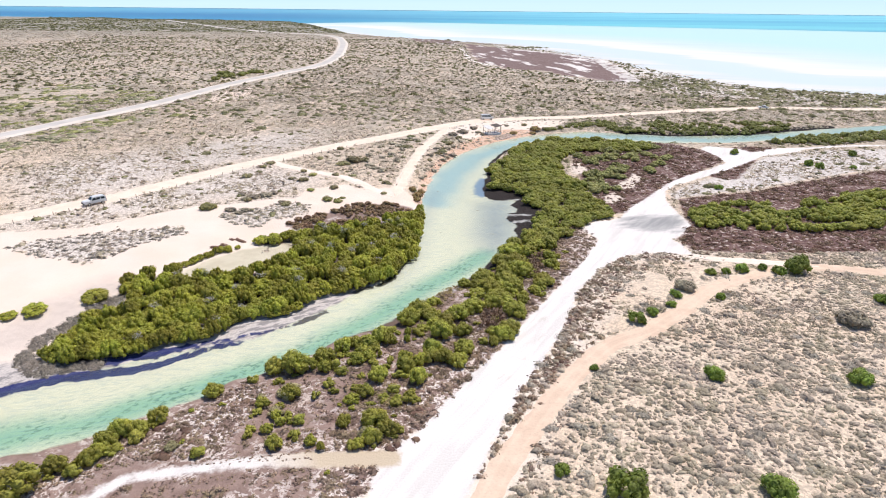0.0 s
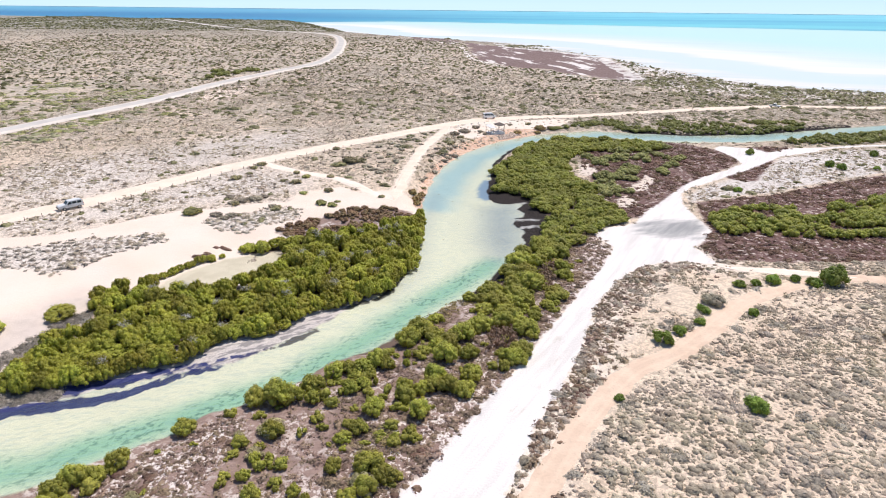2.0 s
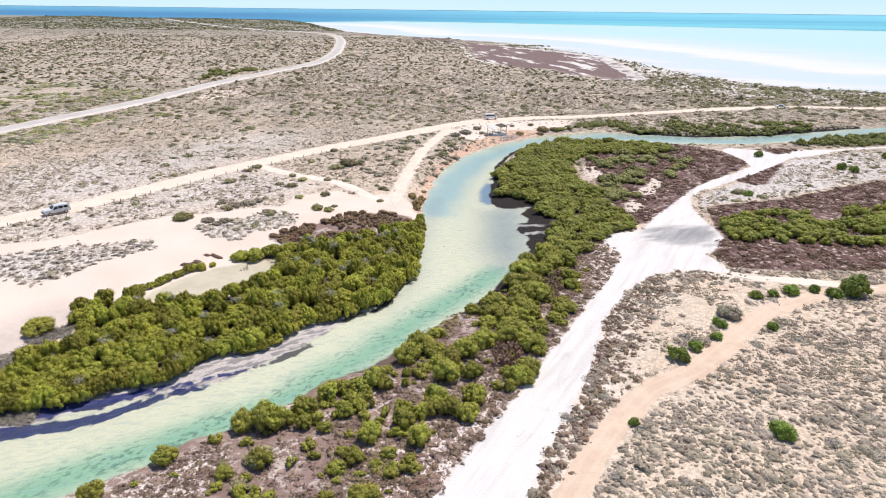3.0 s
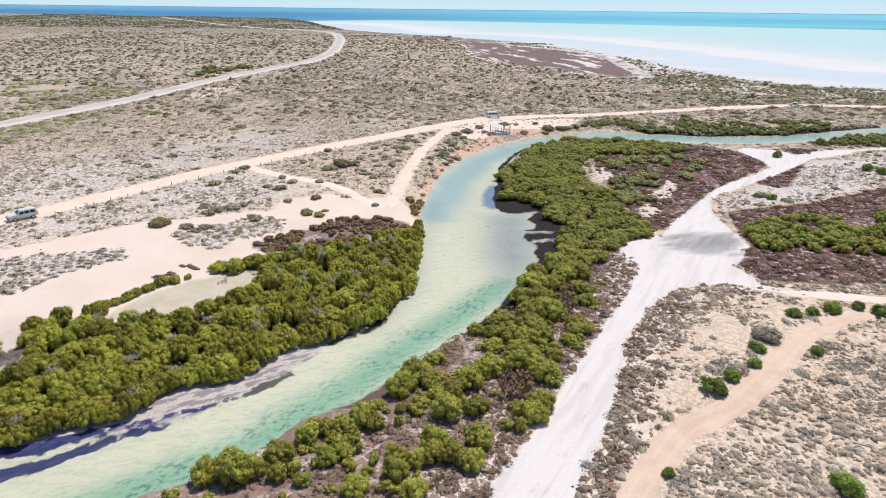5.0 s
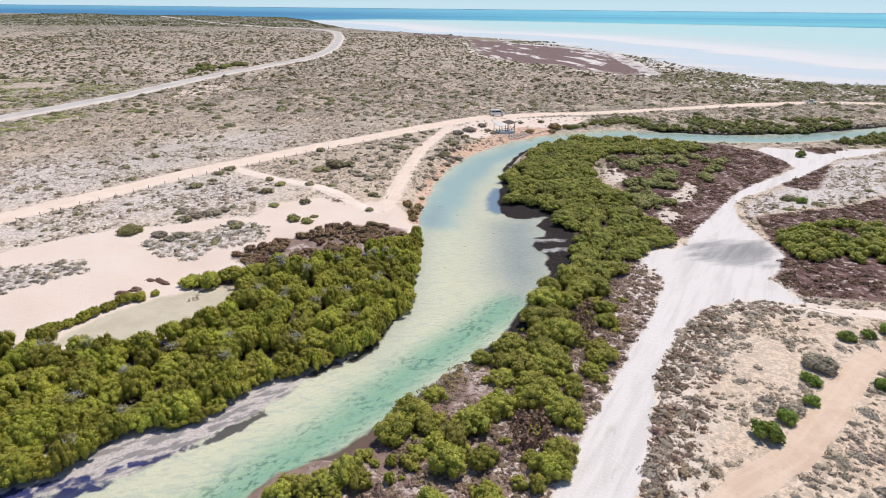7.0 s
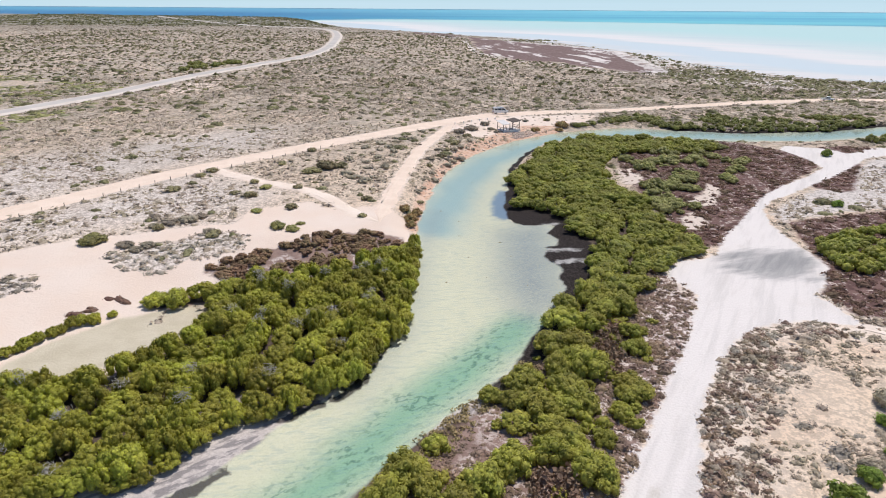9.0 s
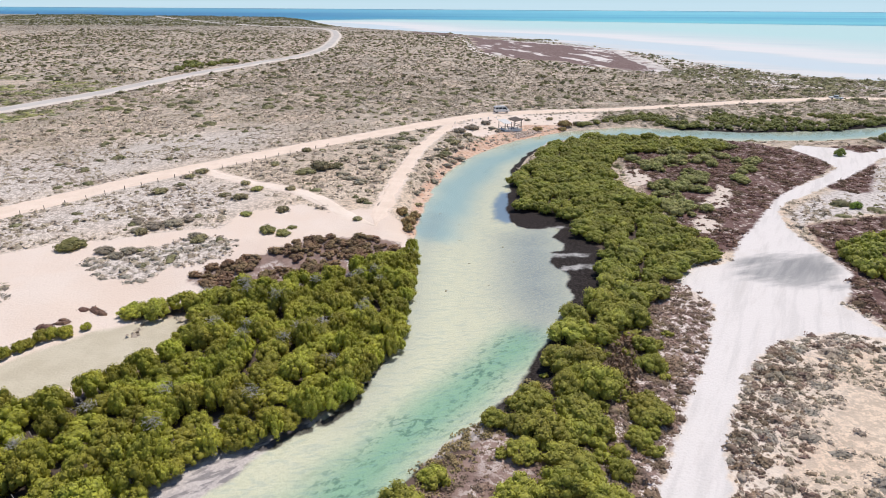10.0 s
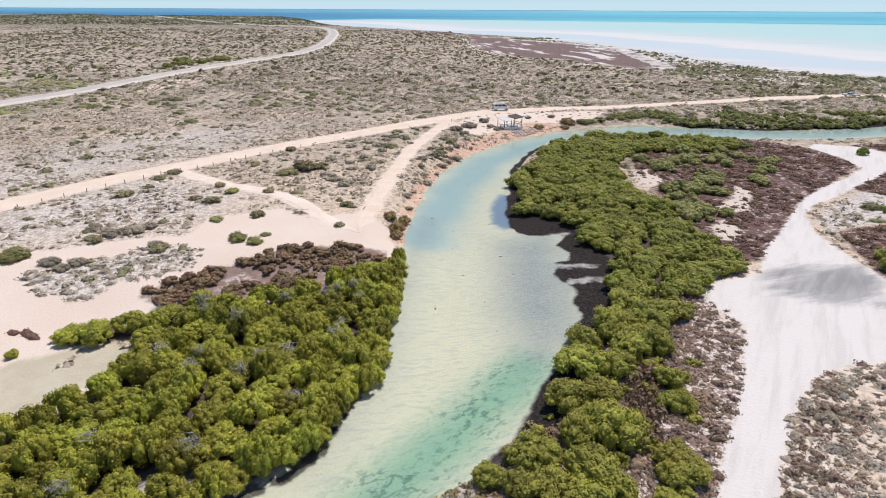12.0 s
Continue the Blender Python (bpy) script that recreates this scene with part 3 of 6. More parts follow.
    worn = g.math("MULTIPLY", g.fade(g.zone("smudge"), -1.6, 0.6), g.fade(g.noise(1.6, 5, 0.65, g.place((62, 2.4, 0.8, 1))), 0.52, 0.66, 0, 0.6))
    salt = g.mix(worn, salt, (0.47, 0.41, 0.33))
    soil = g.mix(inside_of("salt", 0.35, 0.8), soil, salt)
    soil = g.mix(inside_of("lower", 0.4, 0.7), soil, g.mix(g.fade(g.math("MULTIPLY_ADD", g.math("ADD", wide, -0.5), 8.0, g.zone("tan")), -3.0, 3.0), salt, (0.56, 0.46, 0.34)))
    pond = g.mix(g.fade(g.noise(3, 3), 0.35, 0.65), (0.54, 0.48, 0.36), (0.60, 0.54, 0.415))
    soil = g.mix(inside_of("pond", 0.6, 0.5), soil, pond)
    puddle = g.noise(2.0, 4, 0.6, g.place((20, 4.0, 1.0, 1)))
    damp = g.math("MULTIPLY", g.fade(g.math("MULTIPLY_ADD", g.math("ADD", puddle, -0.5), 10.0, g.zone("wet")), -1.5, 3.0), 0.9)
    combed = g.noise(1.3, 2, 0.5, g.place((52, 6.0, 0.9, 1)))
    damp = g.math("MULTIPLY", damp, g.fade(combed, 0.3, 0.65, 1.05, 0.75))
    soil = g.mix(damp, soil, (0.29, 0.29, 0.29))
    # reddish shore in the bend
    shore = g.mix(g.fade(mid, 0.35, 0.65), (0.60, 0.37, 0.26), (0.70, 0.52, 0.40))
    soil = g.mix(inside_of("shore", 0.6, 0.8), soil, shore)
    # black mud with air roots; shade below thicket and bank bushes is painted in
    roots = g.mix(g.fade(fine, 0.4, 0.7), (0.020, 0.016, 0.015), (0.055, 0.045, 0.042))
    soil = g.mix(inside_of("dark", 0.25, 0.7), soil, roots)
    soil = g.mix(inside_of("gap", 0.5, 0.8), soil, (0.46, 0.45, 0.435))
    # tidal flats far off: salt meadow and white lagoon floor
    meadow = g.mix(g.fade(g.noise(15, 5, 0.65, g.place((8, 1.0, 5.0, 1))), 0.545, 0.59), g.mix(g.fade(mid, 0.35, 0.65), (0.16, 0.105, 0.10), (0.25, 0.18, 0.165)), (0.70, 0.65, 0.62))
    soil = g.mix(g.fade(g.math("MULTIPLY_ADD", g.math("ADD", g.noise(28, 6, 0.7), -0.5), 60.0, g.zone("purple")), -3.0, 3.0), soil, meadow)
    soil = g.mix(g.math("MULTIPLY", g.fade(g.math("MULTIPLY_ADD", g.math("ADD", g.noise(9, 4), -0.5), 6.0, g.zone("trail")), -0.8, 0.8), g.zone("heath")), soil, (0.74, 0.68, 0.63))
    film = g.noise(60, 4, 0.6, g.place((-20, 6.0, 0.8, 1)), 0.3)
    lagoon = g.mix(g.fade(film, 0.42, 0.62), (0.57, 0.625, 0.65), (0.675, 0.672, 0.67))
    off = g.math("MULTIPLY_ADD", g.math("ADD", g.noise(120, 4, 0.6, g.place((-12, 5.0, 0.7, 1))), -0.5), 90.0, g.zone("lagoon"))
    lagoon = g.mix(g.math("MULTIPLY", g.fade(off, 15.0, 45.0), g.fade(off, 125.0, 85.0)), lagoon, (0.55, 0.635, 0.68))
    lagoon = g.mix(g.math("MULTIPLY", g.fade(off, 95.0, 125.0), g.fade(off, 240.0, 170.0)), lagoon, (0.715, 0.705, 0.70))
    deeper = g.fade(g.math("MULTIPLY_ADD", film, 300.0, g.zone("lagoon")), 220.0, 620.0)
    lagoon = g.mix(deeper, lagoon, (0.46, 0.65, 0.65))
    white = g.math("MULTIPLY", g.fade(g.noise(9, 5, 0.65), 0.41, 0.49), g.fade(g.zone("dune"), 10.0, 50.0))
    soil = g.mix(g.math("MULTIPLY", white, 0.8), soil, (0.72, 0.68, 0.64))
    edge_dune = g.noise(14, 4, 0.6)
    soil = g.mix(g.fade(g.math("MULTIPLY_ADD", g.math("ADD", edge_dune, -0.5), 90.0, g.zone("lagoon")), -14.0, 2.0), soil, lagoon)
    # under the creek: rippled sand, weed in the deep channel, dark wrack and painted grove shade along the margin
    ripple = g.noise(0.4, 4, 0.6, g.place((35, 1.5, 0.7, 1)))
    bed = g.mix(g.fade(ripple, 0.35, 0.65), (0.63, 0.615, 0.51), (0.68, 0.66, 0.56))
    bed = g.mix(g.fade(g.math("MULTIPLY_ADD", g.math("ADD", wide, -0.5), 3.0, g.zone("deep")), -3.2, 2.2, 0, 0.88), bed, (0.25, 0.45, 0.345))
    bed = g.mix(g.fade(g.math("MULTIPLY_ADD", g.math("ADD", wide, -0.5), 4.0, g.zone("channel")), -4.5, 2.5, 0, 0.7), g.mix(g.fade(g.noise(0.7, 3, 0.6, g.place((15, 2.2, 0.6, 1))), 0.50, 0.62, 0, 0.2), bed, (0.16, 0.30, 0.40)), (0.26, 0.43, 0.52))
    # soft-edged dark blue patch on the bed beside the thicket
    bed = g.mix(g.fade(g.math("MULTIPLY_ADD", rag, 0.5, g.zone("blue_patch")), -0.8, 0.8, 0, 0.85), bed, (0.15, 0.24, 0.40))
    weed = g.math("MULTIPLY", g.fade(g.noise(0.75, 5, 0.7, g.place((40, 1.25, 0.8, 1)), 0.2), 0.505, 0.60), g.math("MULTIPLY", g.fade(g.zone("deep"), -3.0, 1.5), g.fade(g.noise(5.0, 3), 0.38, 0.58, 0.35, 1.0)))
    bed = g.mix(g.math("MULTIPLY", weed, 0.72), bed, (0.085, 0.18, 0.155))
    bed = g.mix(g.math("MULTIPLY", g.fade(g.zone("grey_flat"), -6.0, 3.5), g.fade(g.noise(0.3, 4, 0.65), 0.35, 0.65, 0.6, 0.95)), bed, (0.30, 0.335, 0.375))
    margin = g.mix(g.fade(fine, 0.35, 0.65), (0.48, 0.43, 0.405), (0.60, 0.545, 0.51))
    margin = g.mix(g.fade(g.noise(0.9, 5, 0.65, g.place((34, 3.0, 0.9, 1))), 0.48, 0.57, 0, 0.8), margin, (0.22, 0.205, 0.205))
    soil = g.mix(g.math("MULTIPLY", g.fade(g.math("MULTIPLY_ADD", rag, 0.5, g.zone("edge")), -7.5, -5.5), g.zone("muddy")), soil, margin)
    soil = g.mix(g.fade(g.math("MULTIPLY_ADD", rag, 0.25, g.zone("bed")), -0.25, 0.35), soil, bed)
    # wrack with the grove's shade painted in: navy westward, brown-grey elsewhere
    soil = g.mix(g.fade(g.math("MULTIPLY_ADD", g.math("ADD", g.noise(1.6, 4), -0.5), 1.7, g.zone("wrack_shade")), -0.12, 0.16, 0, 0.94), soil, g.mix(g.fade(g.zone("tan"), -6.0, -1.0), g.mix(g.fade(g.noise(0.5, 4, 0.65, g.place((32, 3.0, 0.7, 1))), 0.45, 0.68), (0.014, 0.024, 0.125), (0.05, 0.065, 0.17)), (0.10, 0.09, 0.088)))
    g.bump(g.math("ADD", g.math("MULTIPLY", mid, 0.6), fine), 0.5, 0.12)
    return g.done(soil, 0.95, spec=0.15)


def track_material(name, light, dark, ruts):
    g = Graph(name)
    c = g.mix(g.fade(g.noise(3.0, 5, 0.6), 0.35, 0.65), light, dark)
    c = g.mix(g.fade(g.noise(0.3, 3), 0.5, 0.75, 0, 0.3), c, tuple(0.7 * v for v in dark))
    across = g.zone("across")
    worn = g.math("ABSOLUTE", g.math("ADD", g.math("ABSOLUTE", across), -0.42))
    wheel = g.math("MULTIPLY", g.fade(worn, 0.22, 0.05), g.fade(g.noise(2.0, 3), 0.3, 0.6, 0.3, 1.0))
    c = g.mix(g.math("MULTIPLY", wheel, ruts), c, tuple(min(0.85, 1.18 * v) for v in light))
    g.bump(g.noise(0.35, 4), 0.4, 0.06)
    return g.done(c, 0.95, spec=0.15)


def road_material():
    g = Graph("gravel_road")
    c = g.mix(g.fade(g.noise(6.0, 5, 0.6), 0.35, 0.65), (0.72, 0.65, 0.58), (0.64, 0.57, 0.50))
    across = g.math("ABSOLUTE", g.math("MULTIPLY_ADD", g.noise(5.0, 3), 0.3, g.math("ADD", g.zone("across"), -0.15)))
    c = g.mix(g.fade(across, 0.62, 0.42, 0, 0.85), c, g.mix(g.fade(g.noise(9, 4), 0.35, 0.65), (0.49, 0.46, 0.44), (0.57, 0.54, 0.51)))
    g.bump(g.noise(0.35, 4), 0.4, 0.06)
    return g.done(c, 0.95, spec=0.15)


def leaf_material(name, light, dark, patch=6.0, gloss=0.55, vary=1.0, other=None):
    g = Graph(name)
    geo = g.node("ShaderNodeNewGeometry").outputs["Random Per Island"]
    thing = g.node("ShaderNodeObjectInfo").outputs["Random"]
    c = g.mix(g.math("MULTIPLY_ADD", geo, 0.6, 0.3), dark, light)
    c = g.mix(g.fade(g.noise(patch, 2), 0.35, 0.65, 0, 0.5), c, other or tuple(0.6 * a + 0.4 * b for a, b in zip(light, dark)))
    c = g.tint(c, 0.5, 1.0, g.fade(g.noise(0.22, 3, 0.6), 0.3, 0.7, 0.72, 1.25))
    c = g.tint(c, g.fade(g.noise(3.5, 2), 0.3, 0.7, 0.49, 0.51), 1.0, g.fade(g.noise(2.6, 2), 0.3, 0.7, 0.78, 1.2))
    c = g.tint(c, g.math("MULTIPLY_ADD", thing, 0.018 * vary, 0.5 - 0.006 * vary), 1.0, g.math("MULTIPLY_ADD", thing, 0.45 * vary, 1.0 - 0.26 * vary))
    g.bump(g.noise(0.12, 2), 0.6, 0.08)
    mat = g.done(c, gloss, spec=0.25)
    soft = g.node("ShaderNodeBsdfTranslucent")
    g.plug(soft.inputs["Color"], g.tint(c, 0.49, 1.1, 1.3))
    both = g.node("ShaderNodeMixShader")
    both.inputs[0].default_value = 0.13
    g.tree.links.new(g.shader.outputs[0], both.inputs[1])
    g.tree.links.new(soft.outputs[0], both.inputs[2])
    g.tree.links.new(both.outputs[0], g.tree.nodes["Material Output"].inputs["Surface"])
    return mat


def plain_material(name, a, b, size, rough=0.7, metal=0.0, bump=0.0):
    g = Graph(name)
    n = g.noise(size, 4)
    if bump:
        g.bump(n, 0.5, bump)
    return g.done(g.mix(g.fade(n, 0.3, 0.7), a, b), rough, metal)


def water_material(name, tint, wave, size, rough):
    g = Graph(name)
    h = g.math("ADD", g.noise(size, 3, 0.6, g.place((30, 1.6, 0.7, 1))), g.noise(size * 0.35, 2))
    bumped = g.bump(h, wave, 0.08)
    clear = g.node("ShaderNodeBsdfTransparent")
    g.plug(clear.inputs["Color"], tint)
    shine = g.node("ShaderNodeBsdfGlossy")
    shine.inputs["Roughness"].default_value = rough
    g.plug(shine.inputs["Normal"], bumped)
    fresnel = g.node("ShaderNodeFresnel")
    fresnel.inputs["IOR"].default_value = 1.33
    g.plug(fresnel.inputs["Normal"], bumped)
    both = g.node("ShaderNodeMixShader")
    g.tree.links.new(fresnel.outputs[0], both.inputs[0])
    g.tree.links.new(clear.outputs[0], both.inputs[1])
    g.tree.links.new(shine.outputs[0], both.inputs[2])
    g.tree.links.new(both.outputs[0], g.tree.nodes["Material Output"].inputs["Surface"])
    return g.mat


def sea_material():
    g = Graph("sea_water")
    where = g.node("ShaderNodeSeparateXYZ")
    g.plug(where.inputs[0], g.place())
    band = g.noise(420, 4, 0.55, g.place((-4, 9.0, 0.8, 1)), 0.4)
    side = g.math("DIVIDE", where.outputs["X"], where.outputs["Y"])
    out = g.math("MULTIPLY_ADD", band, 700.0, where.outputs["Y"])
    turquoise = g.mix(g.fade(band, 0.4, 0.65), (0.13, 0.52, 0.60), (0.05, 0.36, 0.52))
    blue = g.mix(g.fade(out, 2300.0, 3400.0), (0.03, 0.24, 0.42), (0.02, 0.14, 0.33))
    c = g.mix(g.fade(side, -0.35, 0.30), blue, turquoise)
    c = g.mix(g.fade(out, 2100.0, 1700.0, 0, 0.8), c, (0.04, 0.27, 0.42))
    c = g.mix(g.fade(out, 2600.0, 4400.0, 0, 0.5), c, (0.12, 0.46, 0.60))
    g.bump(g.noise(30, 3), 0.3, 0.3)
    return g.done(c, 0.45, spec=0.3)


MUD_MAT = ground_material()
TRACK_MAT = track_material("sandy_track", (0.84, 0.69, 0.575), (0.78, 0.63, 0.51), 0.10)
PATH_MAT = track_material("ochre_path", (0.73, 0.57, 0.44), (0.66, 0.49, 0.37), 0.2)
PALE_MAT = track_material("pale_track", (0.85, 0.73, 0.63), (0.80, 0.67, 0.56), 0.10)
ROAD_MAT = road_material()
MANGROVE = leaf_material("mangrove_leaf", (0.50, 0.475, 0.064), (0.15, 0.15, 0.028))
BANK_LEAF = leaf_material("bank_mangrove_leaf", (0.46, 0.44, 0.072), (0.19, 0.187, 0.04))
THICKET_LEAF = leaf_material("thicket_leaf", (0.385, 0.375, 0.06), (0.115, 0.12, 0.026))
LOW_LEAF = leaf_material("low_mangrove_leaf", (0.42, 0.40, 0.14), (0.16, 0.155, 0.055))
STRIP_LEAF = leaf_material("strip_leaf", (0.36, 0.36, 0.10), (0.13, 0.14, 0.04))
BUSH_GREEN = leaf_material("bush_leaf", (0.30, 0.38, 0.06), (0.095, 0.15, 0.028))
BUSH_DULL = leaf_material("dull_leaf", (0.43, 0.375, 0.20), (0.19, 0.165, 0.085))
SOFT = leaf_material("grey_bush_leaf", (0.48, 0.415, 0.315), (0.26, 0.22, 0.165), 3.0, 0.8)
SAGE = leaf_material("grey_leaf", (0.47, 0.42, 0.35), (0.26, 0.225, 0.185), 3.0, 0.8)
SCRUB = leaf_material("scrub_twig", (0.54, 0.455, 0.365), (0.32, 0.265, 0.21), 8.0, 0.85, 0.0, (0.43, 0.37, 0.25))
HEATH = leaf_material("heath_leaf", (0.31, 0.295, 0.155), (0.15, 0.146, 0.076), 30.0, 0.8, 0.0)
SAMPHIRE = leaf_material("samphire", (0.40, 0.285, 0.225), (0.13, 0.09, 0.075), 1.6, 0.8, 0.0, (0.33, 0.255, 0.14))
SAMPHIRE_RED = leaf_material("red_samphire", (0.27, 0.155, 0.115), (0.085, 0.052, 0.046), 4.0, 0.8, 0.0, (0.22, 0.17, 0.10))
DRY = leaf_material("dry_grass", (0.42, 0.34, 0.17), (0.22, 0.17, 0.08), 2.0, 0.8, 0.0)
HERB = leaf_material("herb_leaf", (0.44, 0.43, 0.16), (0.20, 0.21, 0.10), 14.0, 0.8, 0.0, (0.30, 0.29, 0.24))
RUST = leaf_material("rust_leaf", (0.50, 0.33, 0.15), (0.17, 0.105, 0.07), 2.0, 0.8, 0.3, (0.36, 0.31, 0.12))
RUST_REED = leaf_material("reed_blade", (0.36, 0.25, 0.17), (0.19, 0.13, 0.09), 2.0, 0.8, 0.0)
RUST_LOW = leaf_material("rusty_mat_leaf", (0.40, 0.255, 0.15), (0.14, 0.085, 0.065), 2.0, 0.8, 0.3, (0.31, 0.25, 0.12))
BARK = plain_material("bark", (0.16, 0.13, 0.11), (0.28, 0.25, 0.22), 0.2, 0.9)
DEAD = plain_material("dead_wood", (0.42, 0.39, 0.36), (0.56, 0.53, 0.49), 0.3, 0.9)
WATER_MAT = water_material("creek_water", (0.94, 0.967, 0.94), 0.08, 0.5, 0.06)
SEA_MAT = sea_material()


# ---- meshes ----
def mesh_from(name, verts, faces, mat, smooth_faces=False):
    """faces: an array of quads or triangles."""
    me = bpy.data.meshes.new(name)
    verts, faces = np.asarray(verts, np.float32), np.asarray(faces, np.int32)
    n, k = faces.shape
    me.vertices.add(len(verts))
    me.vertices.foreach_set("co", verts.ravel())
    me.loops.add(n * k)
    me.loops.foreach_set("vertex_index", faces.ravel())
    me.polygons.add(n)
    me.polygons.foreach_set("loop_start", np.arange(0, n * k, k, dtype=np.int32))
    me.polygons.foreach_set("loop_total", np.full(n, k, np.int32))
    if smooth_faces:
        me.polygons.foreach_set("use_smooth", np.ones(n, bool))
    me.update(calc_edges=True)
    me.materials.append(mat)
    return me


def grown(a, b, fine, step, growth, low, high):
    """Even steps from a to b, growing towards low and high."""
    mid = np.arange(a, b + fine / 2, fine)
    up, down, s = [mid[-1]], [mid[0]], fine
    while up[-1] < high:
        s = min(s * growth, step)
        up.append(up[-1] + s)
    s = fine
    while down[-1] > low:
        s = min(s * growth, step)
        down.append(down[-1] - s)
    return np.r_[down[:0:-1], mid, up[1:]]


# ---- ground ----
LIE = {}


def lie(x, y):
    """The height of the built ground sheet, between its corners."""
    xs, ys, z = LIE["xs"], LIE["ys"], LIE["z"]
    i, j = np.clip(np.searchsorted(xs, x) - 1, 0, len(xs) - 2), np.clip(np.searchsorted(ys, y) - 1, 0, len(ys) - 2)
    a, b = (x - xs[i]) / (xs[i + 1] - xs[i]), (y - ys[j]) / (ys[j + 1] - ys[j])
    return (z[j, i] * (1 - a) + z[j, i + 1] * a) * (1 - b) + (z[j + 1, i] * (1 - a) + z[j + 1, i + 1] * a) * b


def build_ground():
    xs = grown(-70, 90, 0.9, 220, 1.05, -4200, 4200)
    ys = grown(30, 160, 0.9, 160, 1.03, -500, 4930)
    x, y = (v.ravel() for v in np.meshgrid(xs, ys))
    edge = creek_edge(x, y)
    z = height(x, y, edge)
    nx, ny = len(xs), len(ys)
    i = (np.arange(nx - 1)[None] + nx * np.arange(ny - 1)[:, None]).ravel()
    LIE.update(xs=xs, ys=ys, z=z.reshape(ny, nx))
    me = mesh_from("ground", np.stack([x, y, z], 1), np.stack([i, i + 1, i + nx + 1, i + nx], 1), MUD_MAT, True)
    lower = 0.65 + smooth(-26, -12, x) * 0.6 - line_distance(x, y, LOWER)
    sand = np.maximum.reduce([inside(x, y, SAND), 3.2 - line_distance(x, y, TRACK), 1.6 - line_distance(x, y, SIDE), 1.75 - line_distance(x, y, LINK), inside(x, y, BARE)])
    for isle in SCRUB_ISLES:
        sand = np.minimum(sand, -inside(x, y, isle) + 1.0)
    sand = np.maximum(sand, inside(x, y, ROADSIDE))
    dark = np.maximum.reduce([inside(x, y, DARK), 2.6 - line_distance(x, y, BANK_SHADE), 1.1 - line_distance(x, y, MUD_RIM)])
    dark = np.maximum(dark, np.where((edge < 0.5) & (edge > -3), inside(x, y, DARK) + 2.2, -9))
    gap = 0.5 - np.minimum.reduce([line_distance(x, y, o) for o in MATS])
    west = (y < 57 + 0.72 * (x + 45)) & (y < 135)
    lagoon = -inside(x, y, LAND)
    mud = np.maximum(inside(x, y, MUDFLAT), np.maximum(inside(x, y, GROVE), inside(x, y, THICKET)))
    mud = np.maximum(mud, inside(x, y, RED_D) - 0.6)
    near = smooth(260, 130, y)
    mud = np.maximum(mud, np.where((y < 57 + 0.72 * (x + 45)) & (y < 135), 4 - np.abs(edge), -9))
    zones = {
        "edge": edge, "bed": edge - 0.35 * ((y < 57 + 0.72 * (x + 45)) & (y < 150)), "lower": lower, "tan": (x + 18) * 0.5, "pond": inside(x, y, POND), "dune": np.where(inside(x, y, PURPLE) > 12, -50, np.where((x > 60) & (lagoon < 0), 100 + lagoon, -50)), "pale": inside(x, y, PALE),
        "salt": np.maximum(inside(x, y, SALT), 1.2 - line_distance(x, y, ALONG)), "sand": sand, "mud": mud,
        "salty": np.where(y < 130, inside(x, y, SALT), -99),
        "floor": np.maximum(inside(x, y, GROVE), inside(x, y, THICKET)),
        "red": np.maximum.reduce([inside(x, y, o) for o in (RED_A, RED_B, RED_C, RED_E)]), "dark": dark, "gap": np.minimum(gap, inside(x, y, DARK) + 0.5), "clearing": np.maximum.reduce([inside(x, y, o) for o in CLEARINGS]),
        "crust": np.maximum((inside(x, y, SALT) + 7) * 0.55, inside(x, y, VEINS) * 0.7), "brink": np.where(y > 76, 1.6 - np.abs(edge + 0.25), -9), "blue_patch": inside(x, y, BLUE_PATCH), "tideline": 3.5 - line_distance(x, y, DAMP_SAND), "chalk": np.maximum.reduce([inside(x, y, CHALK), inside(x, y, CHALK_LOW)] + [inside(x, y, isle) + 7 for isle in SCRUB_ISLES]), "wet": inside(x, y, WET),
        "shore": inside(x, y, SHORE_BEND), "trail": np.maximum(0.22 - line_distance(x, y, TRAIL), 2.6 - line_distance(x, y, MEADOW_RIM)), "smudge": 0.4 - line_distance(x, y, SMUDGE), "hill": smooth(620, 1000, y),
        "purple": np.maximum(inside(x, y, PURPLE), inside(x, y, MEADOW_WEST)), "lagoon": lagoon,
        "deep": 2.2 - line_distance(x, y, DEEP), "channel": 3.0 - line_distance(x, y, CHANNEL), "wrack_shade": 0.22 + 0.72 * smooth(-26, -44, x) + 0.28 * smooth(-30, -18, x) - np.minimum.reduce([line_distance(x, y, o) for o in WRACK_SHADE]),
        "grey_flat": np.maximum(inside(x, y, GREY_FLAT), -1.6 - line_distance(x, y, GREY_WEST)), "muddy": smooth(96, 90, y) * (y > 57 + 0.72 * (x + 45)), "cover": 0.74 - 0.20 * near * smooth(-5, 5, x), "heath": 1 - near,
    }
    for name, values in zones.items():
        me.attributes.new(name, "FLOAT", "POINT").data.foreach_set("value", np.clip(values, -900, 1500).astype(np.float32))
    return tagged(new("ground", me), "pale sandy scrub country with salt and mud flats", "ground", kind="structure")


